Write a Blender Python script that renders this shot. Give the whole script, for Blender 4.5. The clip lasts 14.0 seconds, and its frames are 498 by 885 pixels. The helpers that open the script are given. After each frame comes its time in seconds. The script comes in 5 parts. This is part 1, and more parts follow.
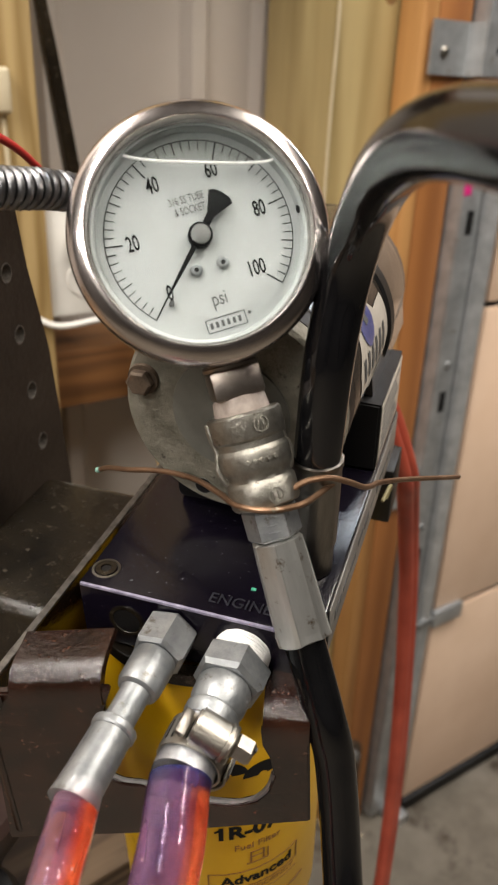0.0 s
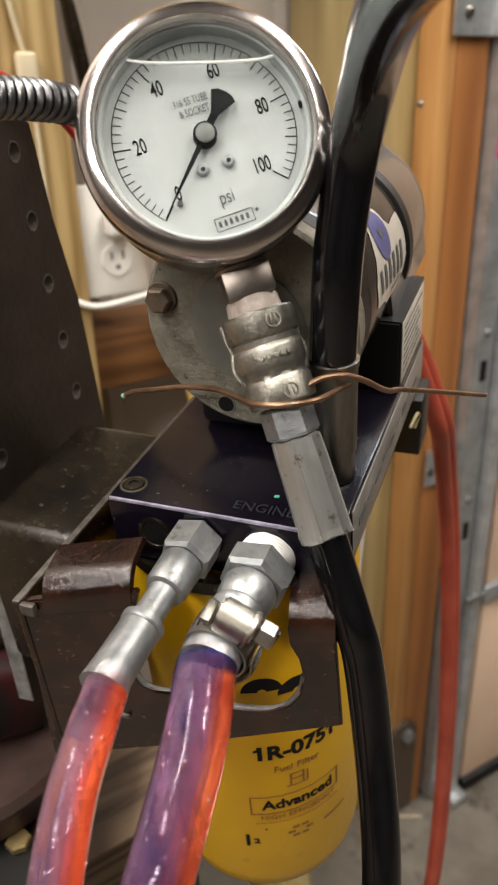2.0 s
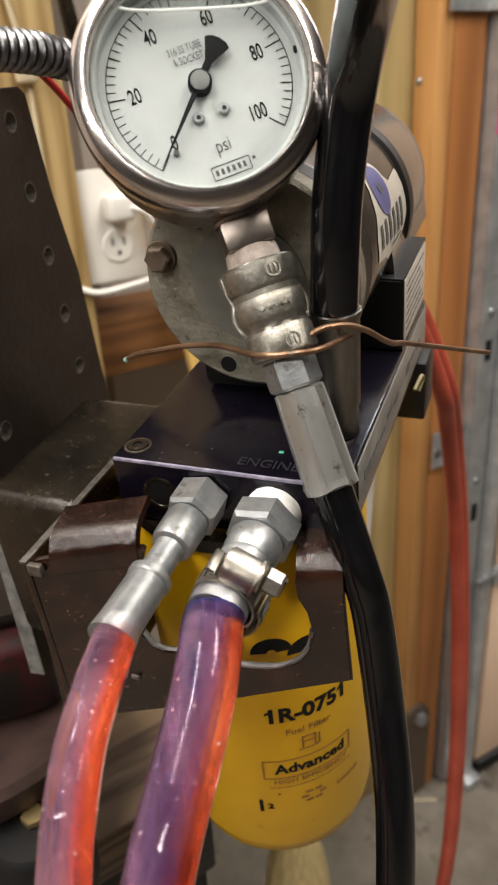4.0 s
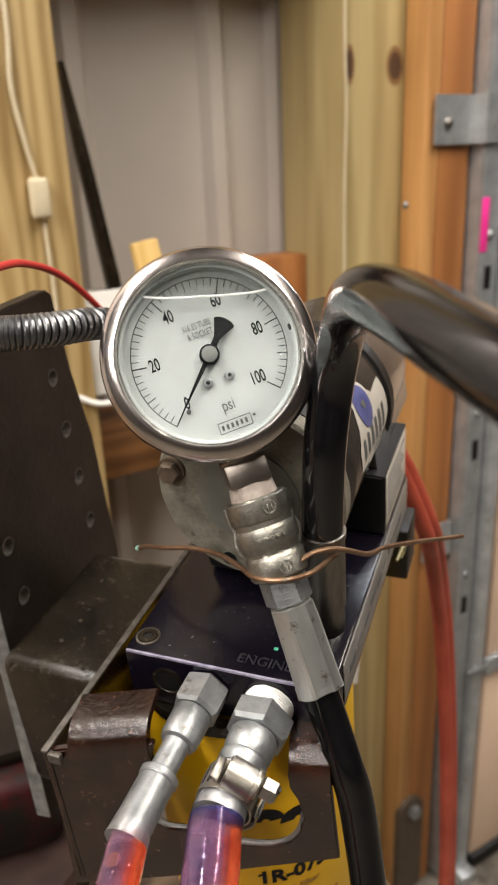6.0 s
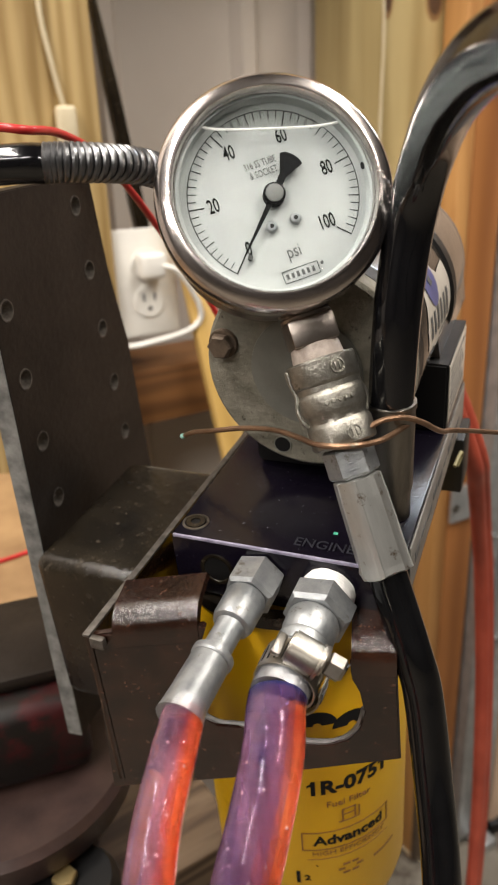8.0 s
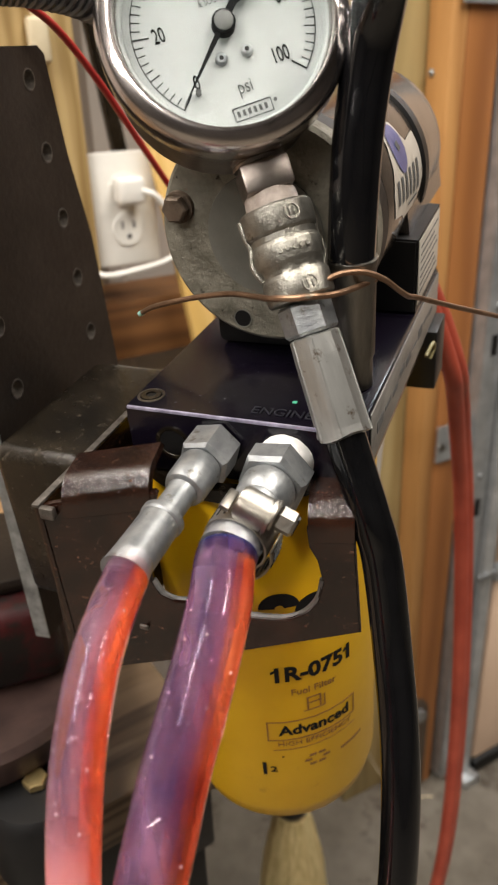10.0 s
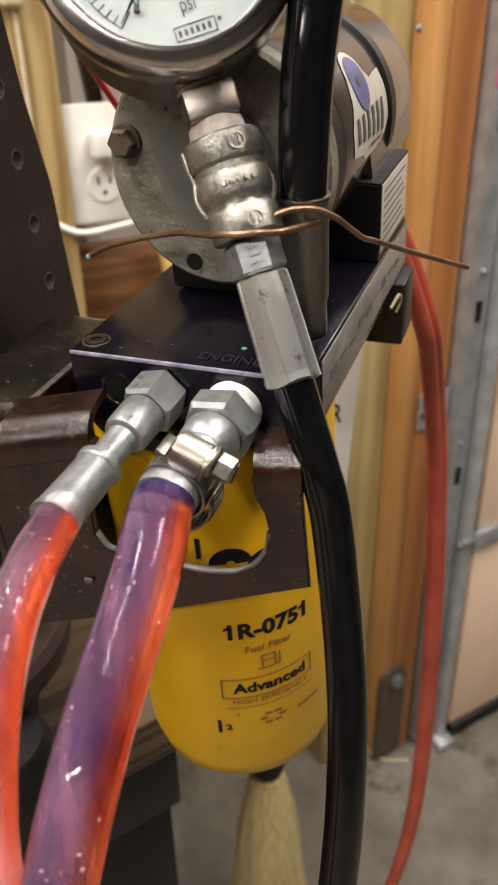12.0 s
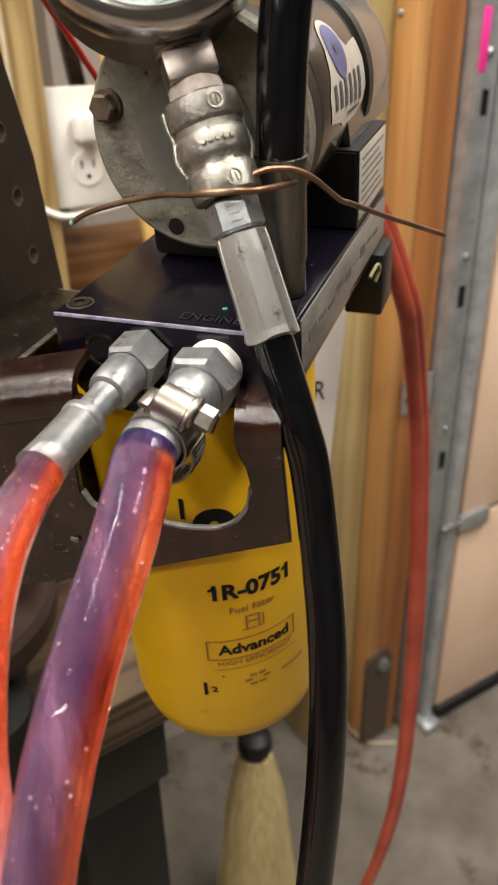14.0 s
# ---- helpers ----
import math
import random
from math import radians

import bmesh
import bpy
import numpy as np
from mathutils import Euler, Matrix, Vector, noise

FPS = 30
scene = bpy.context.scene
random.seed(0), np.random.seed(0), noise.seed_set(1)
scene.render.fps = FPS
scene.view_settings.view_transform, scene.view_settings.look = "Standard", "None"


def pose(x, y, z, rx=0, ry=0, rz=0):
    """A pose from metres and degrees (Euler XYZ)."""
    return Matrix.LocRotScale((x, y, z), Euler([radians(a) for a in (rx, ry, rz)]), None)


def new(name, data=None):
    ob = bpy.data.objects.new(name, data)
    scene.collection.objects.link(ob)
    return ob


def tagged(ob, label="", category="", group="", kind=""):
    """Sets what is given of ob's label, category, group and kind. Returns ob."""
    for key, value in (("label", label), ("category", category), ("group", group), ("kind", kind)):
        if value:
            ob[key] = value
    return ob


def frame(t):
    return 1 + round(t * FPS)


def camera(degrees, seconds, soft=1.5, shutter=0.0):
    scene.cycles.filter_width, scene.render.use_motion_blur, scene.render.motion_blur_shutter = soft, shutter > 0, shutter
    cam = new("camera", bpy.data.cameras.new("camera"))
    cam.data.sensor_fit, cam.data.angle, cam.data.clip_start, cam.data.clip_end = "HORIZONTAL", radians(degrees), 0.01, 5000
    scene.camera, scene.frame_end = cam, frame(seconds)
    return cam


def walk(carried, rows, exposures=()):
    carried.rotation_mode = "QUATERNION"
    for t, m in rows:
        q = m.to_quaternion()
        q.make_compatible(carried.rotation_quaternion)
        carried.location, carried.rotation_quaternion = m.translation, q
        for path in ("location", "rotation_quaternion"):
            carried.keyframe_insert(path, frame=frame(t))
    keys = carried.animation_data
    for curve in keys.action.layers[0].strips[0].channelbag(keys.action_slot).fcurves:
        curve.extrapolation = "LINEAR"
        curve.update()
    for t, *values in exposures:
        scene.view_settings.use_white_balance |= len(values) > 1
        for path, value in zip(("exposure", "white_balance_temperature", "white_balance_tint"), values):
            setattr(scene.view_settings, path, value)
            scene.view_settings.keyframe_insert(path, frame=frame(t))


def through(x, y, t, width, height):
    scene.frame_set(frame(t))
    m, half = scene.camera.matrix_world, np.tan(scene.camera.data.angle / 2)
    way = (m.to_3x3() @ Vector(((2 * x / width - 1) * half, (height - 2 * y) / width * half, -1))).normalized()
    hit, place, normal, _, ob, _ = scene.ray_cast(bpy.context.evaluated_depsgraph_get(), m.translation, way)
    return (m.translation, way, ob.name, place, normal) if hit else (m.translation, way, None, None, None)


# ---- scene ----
cam = camera(37.0, 14.0, soft=2.0)
cam.data.dof.use_dof = True                        # close-up: the far wall is soft
cam.data.dof.focus_distance, cam.data.dof.aperture_fstop = 0.245, cam.data.lens / 2.3
ROWS = [
    (0.0, 0.0034, -0.2029, 1.2278, 65.25, -2.09, -2.55),
    (0.5, 0.0030, -0.2055, 1.2247, 65.29, -1.31, -1.63),
    (1.0, 0.0070, -0.2106, 1.2249, 65.39, -0.20, -0.71),
    (1.5, 0.0126, -0.2132, 1.2164, 65.43, 0.67, -0.23),
    (2.0, 0.0120, -0.2188, 1.2033, 65.16, 1.52, -0.23),
    (2.5, 0.0103, -0.2222, 1.2025, 65.42, 2.26, -0.17),
    (3.0, 0.0107, -0.2242, 1.1962, 65.75, 2.80, -0.27),
    (3.2, 0.0125, -0.2229, 1.1959, 65.26, 3.14, -0.55),
    (5.3, 0.0119, -0.2240, 1.1836, 64.58, 2.48, -0.03),
    (5.5, 0.0093, -0.2248, 1.1859, 65.31, 2.34, -0.27),
    (6.0, 0.0135, -0.2341, 1.2523, 69.29, 2.36, -0.57),
    (6.5, 0.0095, -0.2325, 1.2490, 70.96, 2.31, -0.80),
    (7.0, 0.0045, -0.2304, 1.2386, 70.38, 2.13, -0.21),
    (7.5, -0.0025, -0.2290, 1.2187, 68.97, 2.11, 0.61),
    (7.7, -0.0033, -0.2279, 1.2147, 68.47, 2.09, 0.72),
    (9.8, 0.0071, -0.2321, 1.1778, 65.65, 1.93, 0.82),
    (10.0, 0.0082, -0.2311, 1.1767, 64.92, 1.98, 0.29),
    (10.5, 0.0061, -0.2298, 1.1738, 63.89, 1.03, 0.20),
    (11.0, -0.0014, -0.2288, 1.1784, 63.56, -0.26, 0.91),
    (11.5, 0.0046, -0.2268, 1.1718, 63.12, -0.20, 0.95),
    (12.0, 0.0212, -0.2258, 1.1662, 62.61, 1.04, -0.14),
    (12.5, 0.0393, -0.2270, 1.1614, 62.22, 1.64, -1.19),
    (13.0, 0.0397, -0.2290, 1.1581, 62.00, 1.53, -1.37),
    (13.5, 0.0321, -0.2352, 1.1565, 61.98, 1.31, -1.21),
    (14.0, 0.0228, -0.2362, 1.1589, 62.08, 0.97, -1.21),
]
walk(cam, [(t, pose(x, y, z, rx, ry, rz)) for t, x, y, z, rx, ry, rz in ROWS],
     exposures=[(0.0, 0.02), (2.0, 0.09), (7.5, 0.15), (11.5, 0.19), (12.5, 0.32), (13.0, 0.36), (14.0, 0.31)])

# ---- world and lights ----
world = bpy.data.worlds.new("world")
scene.world = world
world.use_nodes = True
world.node_tree.nodes["Background"].inputs[0].default_value = (0.9, 0.85, 0.8, 1)
world.node_tree.nodes["Background"].inputs[1].default_value = 0.01


def area_lamp(name, size_x, size_y, watts, colour, m):
    data = bpy.data.lights.new(name, "AREA")
    data.shape, data.size, data.size_y, data.energy, data.color = "RECTANGLE", size_x, size_y, watts, colour
    ob = new(name, data)
    ob.matrix_world = m
    return ob


Z0 = 1.195                                        # height of the gauge's centre over the floor
WALL = pose(0.175, 0.743, 0, 0, 0, 30)            # wall frame: x along the wall, y away from the room
area_lamp("unseen_strip_lamp", 1.5, 0.12, 40, (1.0, 0.94, 0.87), pose(-0.72, -0.44, 2.54, 0, 0, 86))
area_lamp("unseen_strip_lamp", 1.5, 0.12, 39, (1.0, 0.93, 0.84), pose(0.78, -0.25, 2.54, 0, 0, 96))
# added fill behind the viewer: brightens front faces and the bracket's bend
area_lamp("unseen_strip_lamp", 2.2, 0.14, 66, (1.0, 0.94, 0.87), pose(-1.40, -2.05, 2.54, 0, 0, 4))
area_lamp("wall_light_lamp", 1.2, 0.12, 10, (0.84, 0.92, 1.0), WALL @ pose(0.85, -0.14, 2.15, -55, 0, 0))
scene.view_settings.exposure = 0.07


# ---- materials ----
def mat(name, dark, light, scale=30, rough=(0.4, 0.6), metal=0.0, bump=0.0, bump_scale=200, stretch=(1, 1, 1),
        transmission=0.0, ior=1.45, coat=0.0, spots=None, spot_scale=60, spot_at=0.62, subsurface=0.0):
    m = bpy.data.materials.new(name)
    m.use_nodes = True
    nt = m.node_tree
    bsdf = nt.nodes["Principled BSDF"]

    def node(kind, **values):
        n = nt.nodes.new(kind)
        for key, value in values.items():
            n.inputs[key].default_value = value
        return n

    coord = node("ShaderNodeTexCoord")
    mapping = node("ShaderNodeMapping", Scale=stretch)
    nt.links.new(coord.outputs["Object"], mapping.inputs["Vector"])
    big = node("ShaderNodeTexNoise", Scale=scale, Detail=6.0, Roughness=0.6)
    nt.links.new(mapping.outputs[0], big.inputs["Vector"])
    ramp = node("ShaderNodeValToRGB")
    ramp.color_ramp.elements[0].position, ramp.color_ramp.elements[1].position = 0.3, 0.7
    ramp.color_ramp.elements[0].color, ramp.color_ramp.elements[1].color = (*dark, 1), (*light, 1)
    nt.links.new(big.outputs["Fac"], ramp.inputs[0])
    colour = ramp.outputs[0]
    if spots:
        sn = node("ShaderNodeTexNoise", Scale=spot_scale, Detail=5.0, Roughness=0.7)
        nt.links.new(coord.outputs["Object"], sn.inputs["Vector"])
        sr = node("ShaderNodeValToRGB")
        sr.color_ramp.elements[0].position, sr.color_ramp.elements[1].position = spot_at, spot_at + 0.1
        nt.links.new(sn.outputs["Fac"], sr.inputs[0])
        mix = nt.nodes.new("ShaderNodeMix")
        mix.data_type = "RGBA"
        nt.links.new(sr.outputs[0], mix.inputs[0])
        nt.links.new(colour, mix.inputs[6])
        mix.inputs[7].default_value = (*spots, 1)
        colour = mix.outputs[2]
    nt.links.new(colour, bsdf.inputs["Base Color"])
    fine = node("ShaderNodeTexNoise", Scale=bump_scale, Detail=5.0, Roughness=0.65)
    nt.links.new(mapping.outputs[0], fine.inputs["Vector"])
    span = node("ShaderNodeMapRange")
    span.inputs[3].default_value, span.inputs[4].default_value = rough
    nt.links.new(fine.outputs["Fac"], span.inputs[0])
    nt.links.new(span.outputs[0], bsdf.inputs["Roughness"])
    if bump:
        b = node("ShaderNodeBump", Strength=min(1.0, bump), Distance=0.001)
        nt.links.new(fine.outputs["Fac"], b.inputs["Height"])
        nt.links.new(b.outputs[0], bsdf.inputs["Normal"])
    bsdf.inputs["Metallic"].default_value = metal
    bsdf.inputs["Transmission Weight"].default_value = transmission
    bsdf.inputs["IOR"].default_value = ior
    bsdf.inputs["Coat Weight"].default_value = coat
    bsdf.inputs["Coat Roughness"].default_value = 0.08
    if subsurface:
        bsdf.inputs["Subsurface Weight"].default_value = subsurface
        bsdf.inputs["Subsurface Radius"].default_value = (0.006, 0.003, 0.002)
    return m


WORM = mat("stainless_clamp", (0.30, 0.275, 0.24), (0.46, 0.425, 0.37), 150, (0.30, 0.44), 1.0, 0.15, 600, spots=(0.16, 0.14, 0.12), spot_scale=260, spot_at=0.64)
DULL = mat("dull_ferrule_steel", (0.14, 0.13, 0.115), (0.30, 0.28, 0.25), 120, (0.25, 0.45), 1.0, 0.25, 500, stretch=(1, 1, 0.2))
CHROME = mat("polished_steel", (0.60, 0.54, 0.51), (0.72, 0.66, 0.63), 60, (0.16, 0.26), 1.0, 0.03, 900)
STEEL = mat("brushed_steel", (0.30, 0.26, 0.23), (0.42, 0.37, 0.33), 200, (0.28, 0.42), 1.0, 0.1, 900)
CAST = mat("galvanised_casting", (0.25, 0.24, 0.21), (0.44, 0.42, 0.37), 260, (0.30, 0.46), 0.95, 0.34, 780, spots=(0.07, 0.057, 0.040), spot_scale=260, spot_at=0.62)
ZINC = mat("zinc_plating", (0.255, 0.27, 0.28), (0.42, 0.43, 0.435), 160, (0.34, 0.52), 0.84, 0.2, 700, spots=(0.18, 0.165, 0.14), spot_scale=140, spot_at=0.59)
CRIMP = mat("crimped_zinc", (0.40, 0.40, 0.38), (0.68, 0.675, 0.645), 110, (0.26, 0.42), 0.88, 0.2, 400, stretch=(1, 1, 0.2), spots=(0.13, 0.08, 0.035), spot_scale=120, spot_at=0.60)
GALV = mat("galvanised_sheet", (0.36, 0.375, 0.385), (0.56, 0.575, 0.585), 35, (0.32, 0.50), 0.65, 0.1, 300, spots=(0.27, 0.24, 0.20), spot_scale=25, spot_at=0.62)
DIAL = mat("dial_white", (0.355, 0.37, 0.365), (0.385, 0.40, 0.395), 20, (0.45, 0.55))
INK = mat("black_ink", (0.010, 0.010, 0.011), (0.017, 0.017, 0.017), 50, (0.4, 0.5), ior=1.12)
GREY_INK = mat("grey_ink", (0.085, 0.085, 0.085), (0.12, 0.12, 0.12), 50, (0.5, 0.6), ior=1.15)
ANODISED = mat("anodised_violet_black", (0.0026, 0.0020, 0.0045), (0.0062, 0.0045, 0.0095), 25, (0.10, 0.22), 0.0, 0.08, 500, spots=(0.34, 0.34, 0.36), spot_scale=520, spot_at=0.648)
# the spots are rust specks and also fine glints put into the colour
BRACKET = mat("rusty_black_paint", (0.005, 0.0020, 0.0013), (0.034, 0.0125, 0.0068), 90, (0.08, 0.22), 0.0, 0.32, 420, spots=(0.17, 0.085, 0.055), spot_scale=430, spot_at=0.61, ior=1.65)
BARE = mat("scuffed_bare_edge", (0.05, 0.043, 0.036), (0.17, 0.15, 0.13), 300, (0.35, 0.6), 0.5, 0.5, 500)
PLATE = mat("dark_mill_scale", (0.010, 0.007, 0.0052), (0.026, 0.019, 0.0145), 25, (0.40, 0.6), 0.0, 0.3, 250, spots=(0.07, 0.05, 0.038), spot_scale=160, spot_at=0.69, ior=1.3)
PLATE_EDGE = mat("sawn_steel_edge", (0.12, 0.12, 0.118), (0.36, 0.36, 0.345), 120, (0.4, 0.65), 0.4, 0.6, 400)
STEP = mat("oily_dark_steel", (0.004, 0.003, 0.0022), (0.024, 0.018, 0.011), 45, (0.12, 0.36), 0.0, 0.4, 260, spots=(0.085, 0.068, 0.050), spot_scale=190, spot_at=0.60, ior=1.45)
FLANGE = mat("cast_aluminium", (0.13, 0.12, 0.09), (0.31, 0.29, 0.235), 110, (0.34, 0.58), 0.3, 1.0, 380, spots=(0.035, 0.028, 0.019), spot_scale=210, spot_at=0.605)
BOSS = mat("machined_face", (0.15, 0.15, 0.13), (0.24, 0.235, 0.205), 40, (0.32, 0.46), 0.3, 0.2, 500, spots=(0.34, 0.33, 0.30), spot_scale=260, spot_at=0.66)
MOTOR = mat("motor_grey_paint", (0.036, 0.029, 0.024), (0.058, 0.048, 0.040), 30, (0.15, 0.26), 0.3, 0.05, 120, coat=0.25)
DARK = mat("black_plastic", (0.0030, 0.0030, 0.0032), (0.0075, 0.0070, 0.0070), 60, (0.40, 0.55), 0, 0.1, 300)
RUBBER = mat("black_hose_rubber", (0.0022, 0.0022, 0.0025), (0.0045, 0.0045, 0.005), 80, (0.05, 0.11), 0, 0.05, 140, ior=1.52)
SHEEN = mat("soft_black_rubber", (0.0022, 0.0022, 0.0026), (0.005, 0.005, 0.006), 60, (0.08, 0.15), 0, 0.04, 160, ior=1.6)
YELLOW = mat("yellow_enamel", (0.52, 0.290, 0.004), (0.63, 0.365, 0.006), 14, (0.26, 0.38), 0, 0.05, 200, ior=1.4, spots=(0.36, 0.19, 0.008), spot_scale=26, spot_at=0.62)
WHITE = mat("white_plastic", (0.70, 0.68, 0.63), (0.82, 0.80, 0.75), 20, (0.3, 0.45))
TAPE = mat("thread_tape", (0.78, 0.76, 0.73), (0.90, 0.88, 0.85), 300, (0.5, 0.7), 0, 0.5, 600)
OLD_TAPE = mat("stained_thread_tape", (0.36, 0.29, 0.25), (0.58, 0.50, 0.44), 300, (0.45, 0.6), 0, 0.6, 500)
PINK_TAPE = mat("fluorescent_pink_tape", (0.85, 0.03, 0.28), (0.95, 0.05, 0.36), 60, (0.4, 0.5))
STICKER = mat("sticker_white", (0.42, 0.385, 0.33), (0.54, 0.50, 0.44), 80, (0.3, 0.4))
STICKER_BLUE = mat("sticker_blue", (0.045, 0.055, 0.18), (0.11, 0.12, 0.28), 80, (0.3, 0.4))
FOIL = mat("smudged_foil_label", (0.13, 0.125, 0.115), (0.30, 0.285, 0.26), 45, (0.35, 0.5), 0.3, 0.2, 300, stretch=(1, 1, 3))
PAPER = mat("white_paper", (0.62, 0.58, 0.54), (0.74, 0.70, 0.66), 15, (0.6, 0.8))
RED_HOSE = mat("red_hose_rubber", (0.30, 0.046, 0.026), (0.46, 0.085, 0.048), 30, (0.35, 0.55), 0, 0.25, 200)
RED_WIRE = mat("red_cable", (0.40, 0.02, 0.02), (0.55, 0.035, 0.03), 40, (0.3, 0.4))
RED_PAINT = mat("red_vise_paint", (0.016, 0.0025, 0.003), (0.060, 0.005, 0.006), 30, (0.35, 0.55), 0, 0.3, 150, spots=(0.008, 0.006, 0.005), spot_scale=40, spot_at=0.44)
COPPER = mat("tarnished_copper", (0.17, 0.095, 0.055), (0.34, 0.21, 0.13), 90, (0.32, 0.5), 0.8, 0.2, 500, spots=(0.26, 0.31, 0.26), spot_scale=70, spot_at=0.62)
BRASS = mat("brass", (0.45, 0.33, 0.14), (0.60, 0.46, 0.22), 80, (0.3, 0.45), 0.9)
RUST = mat("rusty_bolt", (0.07, 0.05, 0.036), (0.17, 0.125, 0.09), 200, (0.4, 0.65), 0.5, 0.6, 500)
CONCRETE = mat("dusty_concrete", (0.095, 0.080, 0.060), (0.225, 0.198, 0.162), 7, (0.7, 0.9), 0, 0.5, 90, spots=(0.06, 0.045, 0.032), spot_scale=6, spot_at=0.56)
SIDING = mat("painted_steel_siding", (0.48, 0.43, 0.385), (0.56, 0.505, 0.455), 3, (0.3, 0.45), 0.1, 0.03, 60)
# for the unseen enclosure; kept dark to hold down bounce and reflections
ROOM = mat("unseen_dark_enclosure", (0.050, 0.044, 0.040), (0.085, 0.075, 0.068), 4, (0.6, 0.8))
DOOR = mat("peach_door_skin", (0.78, 0.56, 0.40), (0.86, 0.64, 0.48), 8, (0.40, 0.55), 0, 0.25, 220)
STRAW = mat("broom_straw", (0.48, 0.36, 0.15), (0.76, 0.62, 0.32), 260, (0.5, 0.7), 0, 0.5, 400, stretch=(1, 1, 0.05))
CONDUIT = mat("flexible_conduit_steel", (0.10, 0.10, 0.105), (0.22, 0.22, 0.225), 120, (0.25, 0.4), 0.9, 0.1, 400)
CARDBOARD = mat("tan_card", (0.19, 0.105, 0.045), (0.33, 0.20, 0.09), 20, (0.6, 0.8), 0, 0.2, 200)


def wood(name, dark, light, scale=9.0, rough=(0.5, 0.7), level=False):
    """Sawn timber: long grain along local z (level: along local x), growth rings and darker streaks."""
    m = bpy.data.materials.new(name)
    m.use_nodes = True
    nt = m.node_tree
    bsdf = nt.nodes["Principled BSDF"]
    coord = nt.nodes.new("ShaderNodeTexCoord")
    mapping = nt.nodes.new("ShaderNodeMapping")
    mapping.inputs["Scale"].default_value = (0.10, 1, 1) if level else (1, 1, 0.10)
    nt.links.new(coord.outputs["Object"], mapping.inputs["Vector"])
    rings = nt.nodes.new("ShaderNodeTexWave")
    rings.wave_type, rings.bands_direction = "BANDS", "Z" if level else "X"
    for key, value in (("Scale", scale * 2.0), ("Distortion", 9.0), ("Detail", 3.0), ("Detail Scale", 1.4)):
        rings.inputs[key].default_value = value
    nt.links.new(mapping.outputs[0], rings.inputs["Vector"])
    ramp = nt.nodes.new("ShaderNodeValToRGB")
    ramp.color_ramp.elements[0].color, ramp.color_ramp.elements[1].color = (*dark, 1), (*light, 1)
    ramp.color_ramp.elements[0].position, ramp.color_ramp.elements[1].position = 0.0, 0.75
    nt.links.new(rings.outputs["Fac"], ramp.inputs[0])
    streak = nt.nodes.new("ShaderNodeTexNoise")
    streak.inputs["Scale"].default_value, streak.inputs["Detail"].default_value = scale * 4, 6
    nt.links.new(mapping.outputs[0], streak.inputs["Vector"])
    mix = nt.nodes.new("ShaderNodeMix")
    mix.data_type, mix.blend_type = "RGBA", "MULTIPLY"
    span = nt.nodes.new("ShaderNodeValToRGB")
    span.color_ramp.elements[0].color, span.color_ramp.elements[1].color = (0.62, 0.58, 0.5, 1), (1, 1, 1, 1)
    span.color_ramp.elements[0].position, span.color_ramp.elements[1].position = 0.3, 0.62
    nt.links.new(streak.outputs["Fac"], span.inputs[0])
    mix.inputs[0].default_value = 0.8
    nt.links.new(ramp.outputs[0], mix.inputs[6])
    nt.links.new(span.outputs[0], mix.inputs[7])
    nt.links.new(mix.outputs[2], bsdf.inputs["Base Color"])
    b = nt.nodes.new("ShaderNodeBump")
    b.inputs["Strength"].default_value, b.inputs["Distance"].default_value = 0.3, 0.001
    nt.links.new(streak.outputs["Fac"], b.inputs["Height"])
    nt.links.new(b.outputs[0], bsdf.inputs["Normal"])
    bsdf.inputs["Roughness"].default_value = sum(rough) / 2
    return m


PINE = wood("treated_pine", (0.36, 0.235, 0.085), (0.52, 0.37, 0.165))
PINE_PALE = wood("pale_treated_pine", (0.41, 0.31, 0.135), (0.50, 0.39, 0.185), scale=5)
FIR = wood("orange_fir", (0.38, 0.145, 0.042), (0.47, 0.190, 0.056), scale=3)
FIR_EDGE = wood("pale_fir_edge", (0.50, 0.235, 0.075), (0.62, 0.32, 0.11), scale=5)
KNOT = wood("dark_knot", (0.045, 0.020, 0.008), (0.11, 0.05, 0.02), scale=60)
FIR_RING = wood("knot_ring_wood", (0.20, 0.10, 0.035), (0.30, 0.17, 0.065), scale=40)
STICK = wood("yellow_stick_wood", (0.60, 0.38, 0.11), (0.72, 0.48, 0.17), scale=6)
GIRT = wood("brown_girt_wood", (0.14, 0.058, 0.016), (0.22, 0.096, 0.028), scale=8, level=True)
BENCH = wood("worn_bench_wood", (0.060, 0.033, 0.016), (0.16, 0.105, 0.060), scale=16, level=True)


def glass(name, colour, rough=0.02, ior=1.45, transmission=1.0):
    m = bpy.data.materials.new(name)
    m.use_nodes = True
    bsdf = m.node_tree.nodes["Principled BSDF"]
    bsdf.inputs["Base Color"].default_value = (*colour, 1)
    bsdf.inputs["Roughness"].default_value = rough
    bsdf.inputs["IOR"].default_value = ior
    bsdf.inputs["Transmission Weight"].default_value = transmission
    return m


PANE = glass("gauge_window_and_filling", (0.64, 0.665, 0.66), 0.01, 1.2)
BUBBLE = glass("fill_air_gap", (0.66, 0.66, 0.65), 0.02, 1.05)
MENISCUS = mat("liquid_edge", (0.80, 0.79, 0.77), (0.88, 0.87, 0.85), 50, (0.1, 0.2))
AIR = mat("air_bubble", (0.8, 0.7, 0.7), (0.95, 0.9, 0.9), 50, (0.05, 0.1), 0.6)
VINYL = glass("clear_vinyl", (0.99, 0.95, 0.96), 0.02, 1.36)


